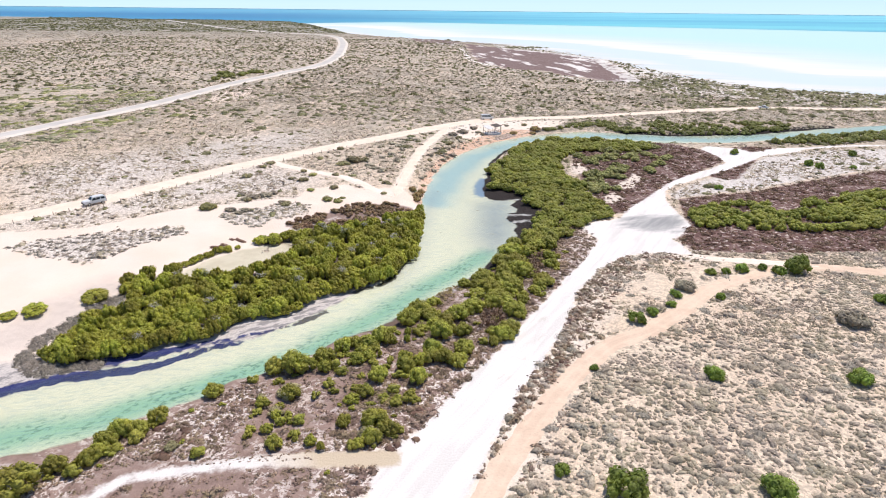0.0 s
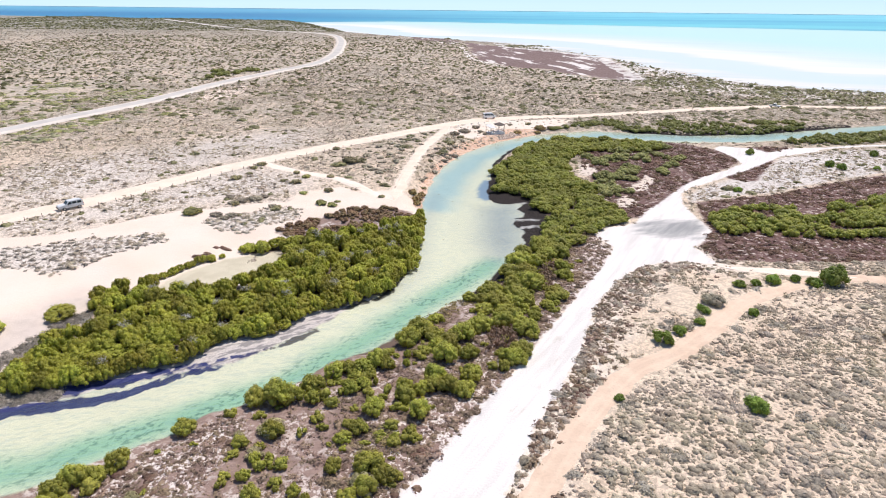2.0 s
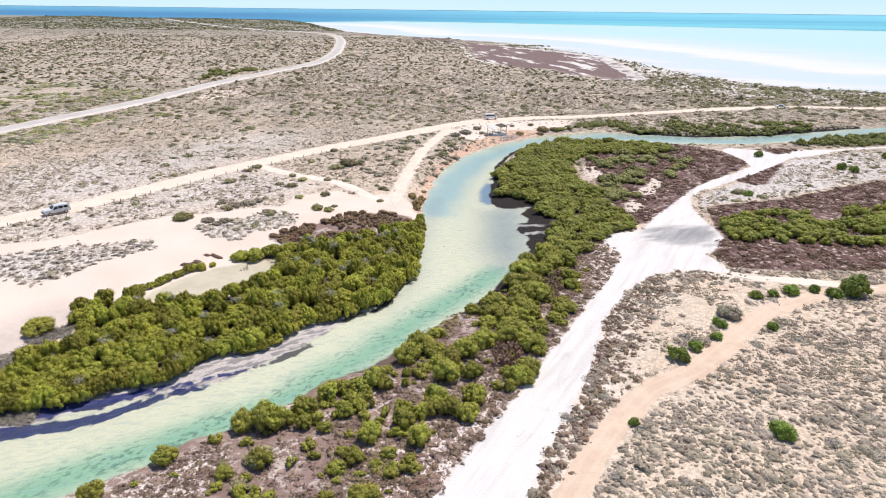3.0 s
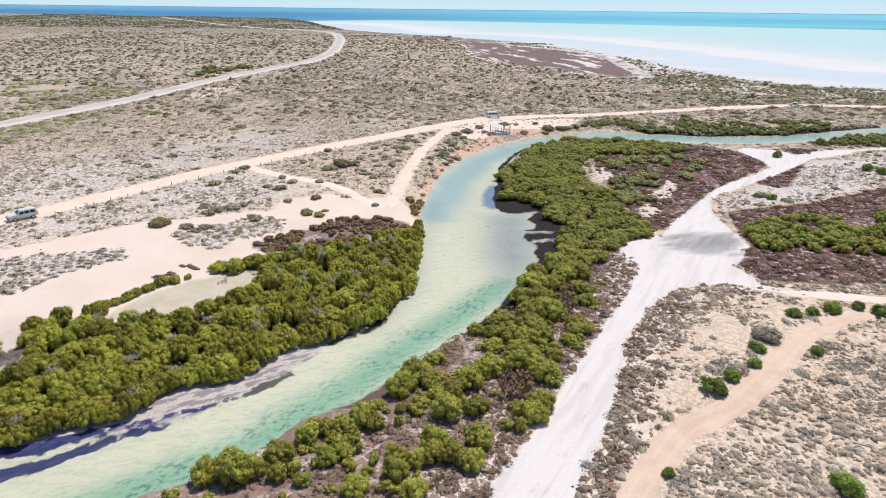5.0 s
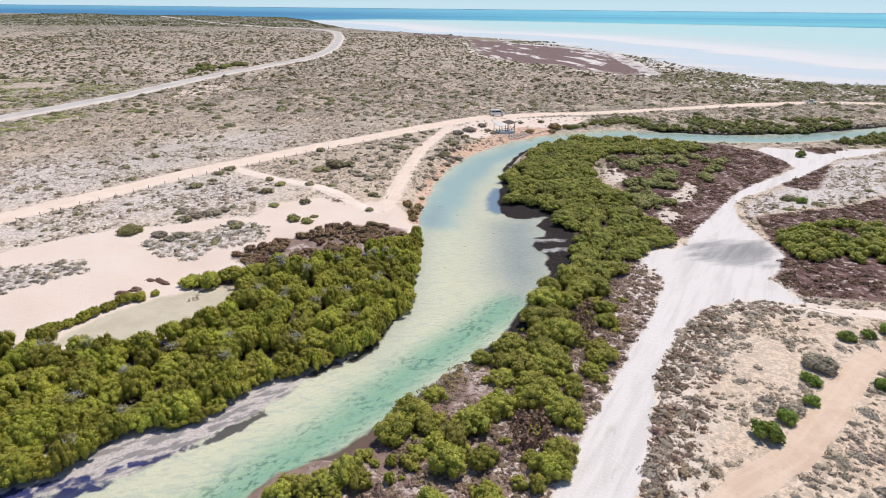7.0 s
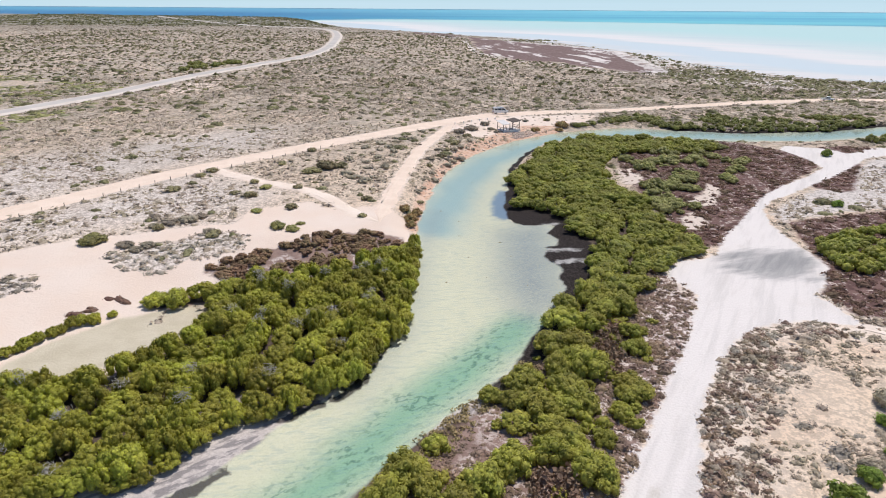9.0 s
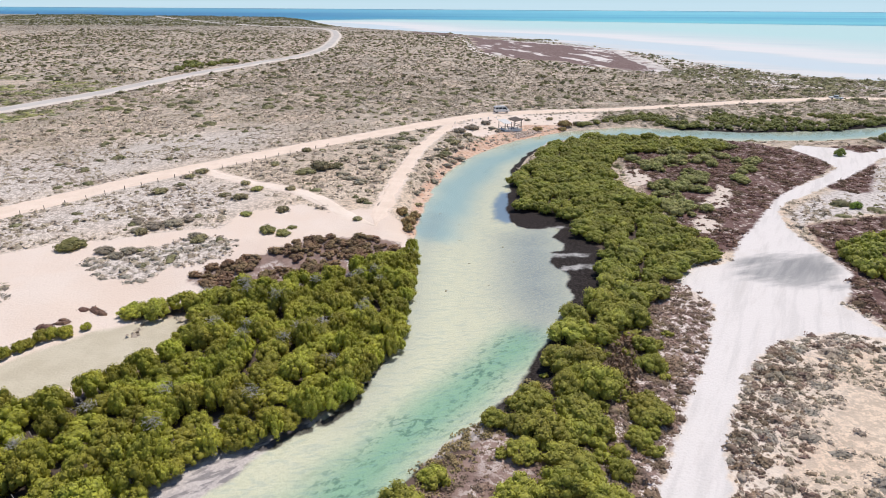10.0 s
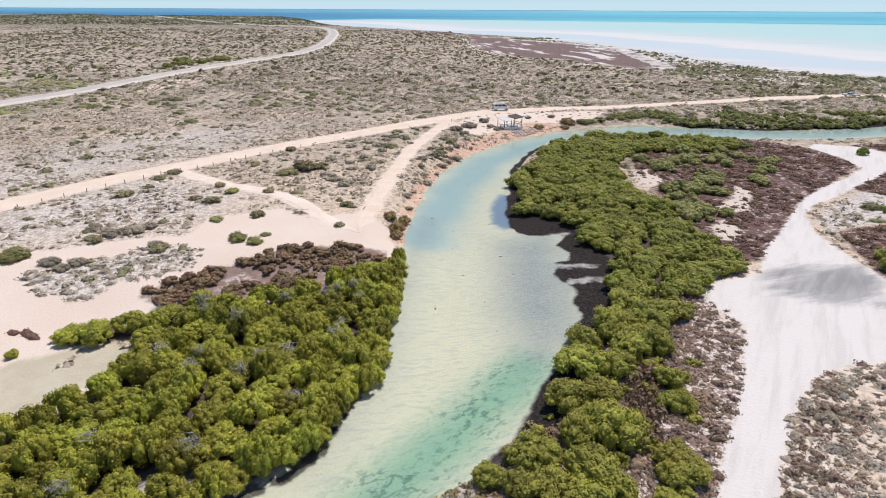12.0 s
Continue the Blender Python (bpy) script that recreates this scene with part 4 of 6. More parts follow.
def ribbon(name, line, width, mat, label, lift=0.03, step=0.8, rag=0.3):
    """A worn strip of track that lies on the ground along a line."""
    p = curve_points(line, step)
    d = np.gradient(p, axis=0)
    d /= np.hypot(d[:, 0], d[:, 1])[:, None] + 1e-9
    side = np.stack([-d[:, 1], d[:, 0]], 1)
    cols = np.linspace(-1, 1, 9)
    run = np.arange(len(p)) * step
    half = width / 2 * (0.15 + 0.85 * smooth(0, 5, run) * smooth(0, 5, run[-1] - run))
    rows = []
    for c in cols:
        jitter = rag * (2 * half / width) * abs(c) ** 3 * (wobble(p[:, 0], p[:, 1], 2.4, 20 + c) + 0.6 * wobble(p[:, 0], p[:, 1], 0.9, 30 + c))
        q = p + side * (c * half + np.sign(c) * jitter)[:, None]
        z = lie(q[:, 0], q[:, 1]) + lift * (1 - 0.8 * abs(c) ** 6)
        rows.append(np.c_[q, z])
    v = np.stack(rows, 1)
    n, m = v.shape[:2]
    i = (np.arange(m - 1)[None] + m * np.arange(n - 1)[:, None]).ravel()
    me = mesh_from(name, v.reshape(-1, 3), np.stack([i, i + m, i + m + 1, i + 1], 1), mat, True)
    me.attributes.new("across", "FLOAT", "POINT").data.foreach_set("value", np.tile(cols, n).astype(np.float32))
    return tagged(new(name, me), label, "track", kind="structure")


def sheet(name, x0, x1, y0, y1, z, mat, label, step):
    xs, ys = np.linspace(x0, x1, int((x1 - x0) / step) + 2), np.linspace(y0, y1, int((y1 - y0) / step) + 2)
    x, y = (v.ravel() for v in np.meshgrid(xs, ys))
    i = (np.arange(len(xs) - 1)[None] + len(xs) * np.arange(len(ys) - 1)[:, None]).ravel()
    me = mesh_from(name, np.stack([x, y, 0 * x + z], 1), np.stack([i, i + 1, i + len(xs) + 1, i + len(xs)], 1), mat, True)
    return tagged(new(name, me), label, "water", kind="structure")


build_ground()
def sky_backdrop():
    g = Graph("far_sky")
    up = g.node("ShaderNodeSeparateXYZ")
    g.plug(up.inputs[0], g.place())
    glow = g.node("ShaderNodeEmission")
    g.plug(glow.inputs["Color"], g.mix(g.fade(up.outputs["Z"], 0.0, 500.0), (0.60, 0.79, 0.90), (0.36, 0.62, 0.86)))
    g.tree.links.new(glow.outputs[0], g.tree.nodes["Material Output"].inputs["Surface"])
    x = np.linspace(-4400, 4400, 23)
    v = np.concatenate([np.stack([x, 0 * x + 4934, 0 * x + z], 1) for z in (-5, 120, 320, 620)])
    i = (np.arange(22)[None] + 23 * np.arange(3)[:, None]).ravel()
    return tagged(new("backdrop", mesh_from("backdrop", v, np.stack([i, i + 1, i + 24, i + 23], 1), g.mat)), "pale blue hazy sky at the horizon", "sky", kind="structure")


sky_backdrop()
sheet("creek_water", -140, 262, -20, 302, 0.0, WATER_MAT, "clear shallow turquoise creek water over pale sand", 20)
sea = sheet("sea", -4200, 4200, 1500, 4930, 0.35, SEA_MAT, "blue and turquoise sea reaching the horizon", 120)
for v in sea.data.vertices:
    near = max(1150, 1950 - 0.42 * max(0, v.co.x)) - 300 * min(1, max(0, (-200 - v.co.x) / 300))
    v.co.z += 20 * ((v.co.y - 1500) / 3430) ** 2
    v.co.y = near + (v.co.y - 1500) * (4930 - near) / 3430
ribbon("sandy_track", TRACK, 6.2, TRACK_MAT, "broad pinkish sandy vehicle track with wheel ruts", 0.05, 1.2, 0.5)
ribbon("ochre_path", PATH, 3.1, PATH_MAT, "ochre sandy path through low grey scrub", 0.04, 0.6, 0.3)
ribbon("pale_spur", SPUR, 2.4, PALE_MAT, "pale sandy spur joining path and salt flat", 0.05, 0.6, 0.4)
ribbon("side_track", SIDE, 2.6, PALE_MAT, "narrow pale sandy side track", 0.05, 0.8, 0.4)
ribbon("link_track", LINK, 2.6, TRACK_MAT, "sandy track leading down to the beach", 0.05, 0.8, 0.5)
ribbon("gravel_road", ROAD, 10.5, ROAD_MAT, "light grey gravel road curving over the scrub plain", 0.45, 4.0, 0.6)


# ---- plants ----
def unit_rows(v):
    return v / (np.linalg.norm(v, axis=1, keepdims=True) + 1e-9)


def cards(rng, at, out, size, jitter):
    """Small leaf sprays: one bent four-sided card at each place, facing roughly outwards."""
    n = unit_rows(out + jitter * rng.normal(size=out.shape))
    a = unit_rows(np.cross(n, rng.normal(size=out.shape)))
    b = np.cross(n, a)
    s = size * rng.uniform(0.6, 1.4, (len(at), 1))
    w = s * rng.uniform(0.5, 0.9, (len(at), 1))
    v = np.stack([at - a * s, at + b * w + n * s * 0.15, at + a * s, at - b * w + n * s * 0.15], 1).reshape(-1, 3)
    q = np.arange(len(v)).reshape(-1, 4)
    return v, np.concatenate([q[:, [0, 1, 2]], q[:, [0, 2, 3]]])


def leaf_tips(rng, at, out, size, jitter):
    """Pointed leaf sprays: one small three-cornered blade at each place, facing roughly outwards."""
    n = unit_rows(out + jitter * rng.normal(size=out.shape))
    a = unit_rows(np.cross(n, rng.normal(size=out.shape)))
    b = np.cross(n, a)
    s = size * rng.uniform(0.55, 1.45, (len(at), 1))
    v = np.stack([at - a * s, at + a * s, at + b * s * 1.3 - n * s * 0.2], 1).reshape(-1, 3)
    return v, np.arange(len(v)).reshape(-1, 3)


def low_ball():
    bm = bmesh.new()
    bmesh.ops.create_icosphere(bm, subdivisions=1, radius=1.0)
    v = np.array([p.co[:] for p in bm.verts])
    f = np.array([[q.index for q in face.verts] for face in bm.faces])
    bm.free()
    return v, f


def lobed_crown(rng, lobes, leaves, leaf, flat=0.8, low=0.05, loose=0.3):
    """A crown of the radius 1 that stands on z = 0: rounded lobes, each with its own sprays of leaves."""
    ball_v, ball_f = low_ball()
    centres, sizes = [], []
    for k in range(lobes):
        u = (k + 0.5) / lobes
        ang = k * 2.39996 + rng.uniform(-0.4, 0.4)
        el = math.asin(min(1, 0.02 + 0.98 * (1 - u)))
        r = 0.70 * rng.uniform(0.75, 1.12)
        centres.append((r * math.cos(el) * math.cos(ang), r * math.cos(el) * math.sin(ang), 0.30 + flat * r * math.sin(el)))
        sizes.append(rng.uniform(0.62, 1.38) * 1.42 / math.sqrt(lobes))
    centres, sizes = np.array(centres), np.array(sizes)
    vs, fs, count = [], [], 0
    for c, s in zip(centres, sizes):
        v = ball_v * s * 0.82 * rng.uniform(0.85, 1.1, (len(ball_v), 1)) + c
        v[:, 2] = np.maximum(v[:, 2], low)
        vs.append(v)
        fs.append(ball_f + count)
        count += len(v)
    pick = rng.choice(lobes, leaves, p=sizes**2 / (sizes**2).sum())
    d = unit_rows(rng.normal(size=(leaves, 3)) + np.array([0, 0, 0.35]))
    at = centres[pick] + d * sizes[pick][:, None] * rng.uniform(0.85, 1.03, (leaves, 1))
    at[:, 2] = np.maximum(at[:, 2], low)
    v, f = leaf_tips(rng, at, d + np.array([0, 0, 0.3]), leaf, loose)
    vs.append(v)
    fs.append(f + count)
    return np.concatenate(vs), np.concatenate(fs)


def tuft(rng, leaves, leaf, tall=0.75):
    d = unit_rows(rng.normal(size=(leaves, 3)))
    d[:, 2] = np.abs(d[:, 2])
    at = d * rng.uniform(0.45, 0.95, (leaves, 1)) * np.array([1, 1, tall])
    return cards(rng, at, d + np.array([0, 0, 0.5]), leaf, 0.5)


def cushion(rng, sprays, spray, tall=0.7, around=9, rings=((1.0, -0.08), (0.86, 0.42), (0.5, 0.82))):
    """A soft spreading cushion: an uneven low dome with short twigs out of its skin."""
    t = np.arange(around) * 2 * math.pi / around
    shape = 1 + 0.22 * np.sin(2 * t + rng.uniform(0, 6)) + 0.16 * np.sin(3 * t + rng.uniform(0, 6)) + rng.uniform(-0.12, 0.12, around)
    v, f = [], []
    for k, (r, z) in enumerate(rings):
        q = r * shape * rng.uniform(0.86, 1.12, around)
        v += list(np.stack([q * np.cos(t + 0.3 * k), q * np.sin(t + 0.3 * k), tall * z * rng.uniform(0.75, 1.2, around)], 1))
        for i in range(around):
            j = (i + 1) % around
            if k:
                a, b = (k - 1) * around, k * around
                f += [[a + i, a + j, b + j], [a + i, b + j, b + i]]
            if k == len(rings) - 1:
                f.append([k * around + i, k * around + j, len(rings) * around])
    v = np.array(v + [np.array([0, 0, tall * 0.95])])
    d = unit_rows(rng.normal(size=(sprays, 3)) + np.array([0, 0, 0.5]))
    d[:, 2] = np.abs(d[:, 2])
    at = d * np.array([0.92, 0.92, tall * 0.9])
    a = unit_rows(np.cross(d, rng.normal(size=d.shape)))
    s = spray * rng.uniform(0.5, 1.2, (sprays, 1))
    w = np.stack([at - a * s * 0.5, at + a * s * 0.5, at + (d + np.array([0, 0, 0.3])) * s], 1).reshape(-1, 3)
    q = np.arange(3 * sprays).reshape(-1, 3) + len(v)
    return np.concatenate([v, w]), np.concatenate([np.array(f), q])


def bushy(rng, sprays, spray, tall=0.75, around=6, heart=0.95, loose=0.28):
    """A rounded twiggy shrub: a small uneven heart under many short blades."""
    ang = rng.uniform(0, 6.3, 3)
    d = unit_rows(rng.normal(size=(sprays, 3)) + np.array([0, 0, 0.45]))
    d[:, 2] = np.abs(d[:, 2])
    t = np.arctan2(d[:, 1], d[:, 0])
    shape = 1 + 0.2 * np.sin(2 * t + ang[0]) + 0.16 * np.sin(3 * t + ang[1]) + 0.1 * np.sin(5 * t + ang[2])
    at = d * (shape * rng.uniform(0.72, 1.0, sprays))[:, None] * np.array([1, 1, tall])
    w, q = leaf_tips(rng, at, d + np.array([0, 0, 0.25]), spray, loose)
    core, f = cushion(rng, 0, 0.1, tall * 0.9 * heart, around, ((heart, -0.08), (0.78 * heart, 0.58)))
    return np.concatenate([core, w]), np.concatenate([f, q + len(core)])


def fuzzy(rng, sprays, spray, tall=0.7, around=5):
    """A loose twiggy cushion: short sprays all over an uneven low dome, with a small dense heart."""
    ang = rng.uniform(0, 6.3, 4)
    d = unit_rows(rng.normal(size=(sprays, 3)) + np.array([0, 0, 0.35]))
    d[:, 2] = np.abs(d[:, 2])
    t = np.arctan2(d[:, 1], d[:, 0])
    shape = 1 + 0.25 * np.sin(2 * t + ang[0]) + 0.2 * np.sin(3 * t + ang[1]) + 0.12 * np.sin(5 * t + ang[2])
    at = d * (shape * rng.uniform(0.55, 1.05, sprays))[:, None] * np.array([1, 1, tall])
    n = unit_rows(d + np.array([0, 0, 0.5]) + 0.45 * rng.normal(size=d.shape))
    a = unit_rows(np.cross(n, rng.normal(size=d.shape)))
    b = np.cross(n, a)
    s = spray * rng.uniform(0.6, 1.4, (sprays, 1))
    v = np.stack([at - a * s, at + a * s, at + b * s * 1.2], 1).reshape(-1, 3)
    core, f = cushion(rng, 0, 0.1, tall * 0.8, around, ((0.9, -0.08),))
    return np.concatenate([core, v]), np.concatenate([f, np.arange(3 * sprays).reshape(-1, 3) + len(core)])


def sticks(rng, count, reach, thick, rise):
    """Thin crooked tapering stems that spread upwards from one foot; three-sided."""
    vs, fs, n = [], [], 0
    for _ in range(count):
        ang = rng.uniform(0, 2 * math.pi)
        lean = rng.uniform(0.2, 1.0) * reach
        foot = np.array([0.08 * math.cos(ang), 0.08 * math.sin(ang), -0.08])
        tip = np.array([lean * math.cos(ang), lean * math.sin(ang), rise * rng.uniform(0.7, 1.0)])
        mid = (foot + tip) / 2 + rng.normal(size=3) * 0.1
        for k, (p, w) in enumerate(((foot, thick), (mid, thick * 0.7), (tip, thick * 0.3))):
            for q in range(4):
                t = q * math.pi / 2
                vs.append(p + w * np.array([math.cos(t), math.sin(t), 0]))
            if k:
                for q in range(4):
                    a, b, c, d = n + 4 * (k - 1) + q, n + 4 * (k - 1) + (q + 1) % 4, n + 4 * k + (q + 1) % 4, n + 4 * k + q
                    fs += [[a, b, c], [a, c, d]]
        n += 12
    return np.array(vs), np.array(fs)


def tangle(rng, count):
    """Bare twigs that lie crosswise over one side of a crown."""
    ang = rng.uniform(0, 2 * math.pi)
    mid = np.array([0.45 * math.cos(ang), 0.45 * math.sin(ang), 0.95])
    vs, fs = [], []
    for k in range(count):
        p = mid + rng.normal(size=3) * np.array([0.2, 0.2, 0.07])
        d = unit_rows(rng.normal(size=(1, 3)) * np.array([1, 1, 0.45]))[0] * rng.uniform(0.10, 0.24)
        w = np.cross(d, [0, 0, 1])
        w = w / (np.linalg.norm(w) + 1e-9) * 0.012
        u = np.array([0, 0, 0.012])
        vs += [p - d + w, p - d - w, p - d + u, p + d + 0.4 * w, p + d - 0.4 * w, p + d + 0.4 * u]
        b = 6 * k
        for i, j in ((0, 1), (1, 2), (2, 0)):
            fs += [[b + i, b + j, b + 3 + j], [b + i, b + 3 + j, b + 3 + i]]
    return np.array(vs), np.array(fs)


def part(name, me, parent, label=""):
    ob = new(name, me)
    ob.parent = parent
    return tagged(ob, label)


def plant_kinds(name, seed, count, mat, label, category, lobes, leaves, leaf, flat=0.8, dead=0):
    """Some plants of one kind that differ in shape; the first copies are placed by plant()."""
    made = []
    for k in range(count):
        rng = np.random.default_rng(seed + k)
        root = tagged(new(name), label, category, group=category + " stand")
        v, f = lobed_crown(rng, lobes, leaves, leaf, flat, loose=0.38)
        part("crown", mesh_from(name + "_crown", v, f, mat, True), root)
        v, f = sticks(rng, 5, 0.5, 0.035, 0.55)
        part("trunk", mesh_from(name + "_trunk", v, f, BARK), root)
        if k < dead:
            v, f = tangle(rng, 60)
            tagged(part("dead_wood", mesh_from(name + "_dead", v, f, DEAD), root), "bare grey dead twigs", kind="stuff")
        made.append(root)
    return made


used = set()


def plant(kinds, k, x, y, radius, tall, turn):
    z = max(0.02, float(height(np.array([x]), np.array([y]))[0])) - 0.03
    long = 1 + 0.13 * math.sin(7.3 * x + 3.1 * y)
    m = pose(x, y, z, 0, 0, turn) @ Matrix.Diagonal((radius * long, radius / long, tall, 1))
    root = kinds[k % len(kinds)]
    if root.name in used:
        return copy_thing(root, m @ Matrix.Diagonal((*(1 / v for v in root.scale), 1)))
    used.add(root.name)
    root.matrix_basis = m
    return root


def spread(rng, outline, gap, tries=30000, most=100000, keep=None, rim=0.3):
    """Places inside an outline that keep their distance."""
    o = np.array(outline)
    lo, hi = o.min(0), o.max(0)
    p = rng.uniform(lo, hi, (tries, 2))
    ok = inside(p[:, 0], p[:, 1], outline) > gap * rim
    if keep is not None:
        ok &= keep(p[:, 0], p[:, 1])
    grid, out = {}, []
    for x, y in p[ok]:
        i, j = int(x // gap), int(y // gap)
        if all((x - a) ** 2 + (y - b) ** 2 > gap * gap for u in (-1, 0, 1) for v in (-1, 0, 1) for a, b in grid.get((i + u, j + v), ())):
            grid.setdefault((i, j), []).append((x, y))
            out.append((x, y))
            if len(out) >= most:
                break
    return np.array(out)


def drift(name, shapes, mat, xs, ys, radius, tall, label, category, seed):
    """Uncounted growth: many turned and scaled copies of a few shapes in one mesh."""
    rng = np.random.default_rng(seed)
    zs = np.maximum(lie(xs, ys), 0.0) - 0.03
    which = rng.integers(0, len(shapes), len(xs))
    vs, fs, n = [], [], 0
    for k, (v, f) in enumerate(shapes):
        at = np.where(which == k)[0]
        if not len(at):
            continue
        t = rng.uniform(0, 2 * math.pi, len(at))
        c, s = np.cos(t)[:, None], np.sin(t)[:, None]
        r = radius[at][:, None]
        squash = rng.uniform(0.75, 1.3, len(at))[:, None]
        px = (v[None, :, 0] * c - v[None, :, 1] * s) * r * squash + xs[at][:, None]
        py = (v[None, :, 0] * s + v[None, :, 1] * c) * r / squash + ys[at][:, None]
        pz = v[None, :, 2] * tall[at][:, None] + zs[at][:, None]
        vs.append(np.stack([px, py, pz], 2).reshape(-1, 3))
        fs.append((f[None] + (np.arange(len(at)) * len(v))[:, None, None]).reshape(-1, 3) + n)
        n += len(at) * len(v)
    return tagged(new(name, mesh_from(name, np.concatenate(vs), np.concatenate(fs), mat, True)), label, category, kind="stuff")


def open_scrub(x, y):
    """How far a place is from tracks, sand, salt, mud and water, where nothing but scrub grows."""
    d = np.minimum.reduce([line_distance(x, y, TRACK) - 3.3, line_distance(x, y, PATH) - 1.65, line_distance(x, y, SIDE) - 1.5, line_distance(x, y, LINK) - 1.7,
                           line_distance(x, y, ROAD) - 5.2, line_distance(x, y, SPUR) - 1.4, line_distance(x, y, ALONG) - 1.3,
                           -inside(x, y, SALT), -inside(x, y, MUDFLAT), -creek_edge(x, y) - 1.5, inside(x, y, LAND) - 4])
    sand = inside(x, y, SAND)
    for isle in SCRUB_ISLES:
        sand = np.minimum(sand, -inside(x, y, isle))
    for zone in (RED_A, RED_B, RED_C, RED_D, RED_E, DARK, GROVE, THICKET, GROVE_EAST, PURPLE):
        d = np.minimum(d, -inside(x, y, zone))
    return np.minimum(np.minimum(d, -sand), -inside(x, y, BARE))


rng = np.random.default_rng(11)
MANGROVES = plant_kinds("mangrove_tree", 100, 8, MANGROVE, "olive-green mangrove with dense rounded crown on grey mud", "mangrove", 40, 2000, 0.044, 0.8, 3)
BANKS = plant_kinds("mangrove_tree", 120, 5, BANK_LEAF, "yellow-green young mangrove with lobed crown on brown mud", "mangrove", 30, 1700, 0.048, 0.8)
GREENS = plant_kinds("green_bush", 140, 4, BUSH_GREEN, "rounded bright green coastal bush on pale sand", "bush", 20, 1100, 0.07, 0.7)
DULLS = plant_kinds("dull_bush", 150, 4, BUSH_DULL, "low grey-green coastal bush on sandy ground", "bush", 16, 800, 0.085, 0.6)
GREYS = plant_kinds("grey_bush", 160, 2, SOFT, "low spreading grey-green twiggy bush on sand", "bush", 16, 1000, 0.07, 0.6)
OLIVES = plant_kinds("olive_bush", 180, 3, LOW_LEAF, "low yellow-olive coastal bush on pale sand", "bush", 16, 900, 0.08, 0.5)
BROWNS = plant_kinds("rusty_bush", 170, 2, RUST, "rusty brown bush at the creek's edge", "bush", 14, 800, 0.08, 0.7)

# the grove on the sandy side of the creek, and the hedge behind the pond
for k, (x, y) in enumerate(spread(rng, GROVE, 2.2, rim=0.3, keep=lambda x, y: inside(x, y, [(-24.8, 120.6), (-20.8, 120.8), (-19.6, 117.2), (-22.4, 116.2)]) < 0.3)):
    r = rng.uniform(1.45, 2.15)
    kind = int(rng.integers(0, 3)) if rng.uniform() < 0.22 and y - 0.9 * x > 104 else int(rng.integers(3, 8))
    plant(MANGROVES, kind, x, y, r * 1.04, rng.uniform(1.4, 3.0), rng.uniform(0, 360))
brim = curve_points(GROVE[:22], 1.7)
for x, y in brim[inside(brim[:, 0], brim[:, 1], GROVE) > -1]:
    r = rng.uniform(1.15, 1.6)
    plant(MANGROVES, int(rng.integers(3, 8)), x - 0.1 + rng.uniform(-0.35, 0.35), y + 0.1 + rng.uniform(-0.35, 0.35), r, rng.uniform(1.2, 2.5), rng.uniform(0, 360))
for x, y in curve_points(HEDGE, 0.9):
    r = rng.uniform(0.65, 1.1)
    plant(MANGROVES, int(rng.integers(3, 8)), x + rng.uniform(-0.6, 0.6), y + rng.uniform(-0.6, 0.6), r, r * rng.uniform(0.9, 1.2), rng.uniform(0, 360))
for x, y, r in BANK_A + BANK_B + BANK_C:
    if max(inside(x, y, REEDS), inside(x, y, REEDS_LOW)) > -0.45 * r:
        continue
    plant(BANKS, int(rng.integers(0, 5)), x, y, r * (1.12 if y < 76 else 1.2 if y < 86 else 1.36), max(1.0, r * rng.uniform(1.1, 1.4)), rng.uniform(0, 360))
for x, y, r in BUSH_EAST:
    plant(GREENS, int(rng.integers(0, 4)), x, y, r, r * rng.uniform(0.9, 1.1), rng.uniform(0, 360))
for x, y, r in BUSH_WEST[:3]:
    plant(MANGROVES, int(rng.integers(3, 8)), x, y, r, r * 0.5, rng.uniform(0, 360))
for x, y, r in BUSH_BEND:
    kinds = BROWNS if x > 20 and y < 232 else GREYS if y > 212 and x < 30 else DULLS
    plant(kinds, int(rng.integers(0, len(kinds))), x, y, r * 0.9, r * rng.uniform(0.5, 0.7), rng.uniform(0, 360))
for x, y, r in BUSH_WEST[3:]:
    fresh = y < 136 and x < -53 or x > -29 and y < 138 or (x, y) in ((-36.1, 156.4), (-33.7, 142.5))
    plant(OLIVES if fresh else DULLS, int(rng.integers(0, 3)), x, y, r * 0.95, r * rng.uniform(0.45, 0.7), rng.uniform(0, 360))
for x, y, r in BUSH_ISLE:
    plant(GREYS, int(rng.integers(0, 2)), x, y, r * 0.75, r * 0.4, rng.uniform(0, 360))
for x, y, r in BUSH_GREY:
    plant(GREYS, int(rng.integers(0, 2)), x, y, r, r * 0.75, rng.uniform(0, 360))
for x, y, r in BUSH_BROWN:
    plant(BROWNS, int(rng.integers(0, 2)), x, y, r, r * 0.9, rng.uniform(0, 360))

# thickets that nobody could count
thick = [lobed_crown(np.random.default_rng(200 + k), 22, 900, 0.058, 0.75) for k in range(5)]
thick_far = [lobed_crown(np.random.default_rng(220 + k), 12, 380, 0.09, 0.75) for k in range(5)]


def thicket(name, outline, gap, low, high, tall, seed, keep=None, mat=MANGROVE, shapes=thick):
    r = np.random.default_rng(seed)
    p = spread(r, outline, gap, keep=keep)
    size = r.uniform(low, high, len(p))
    drift(name, shapes, mat, p[:, 0], p[:, 1], size, tall * (0.55 + 0.45 * size / size.mean()) * r.uniform(0.8, 1.2, len(p)), "dense olive-green mangrove thicket along the creek", "mangroves", seed)


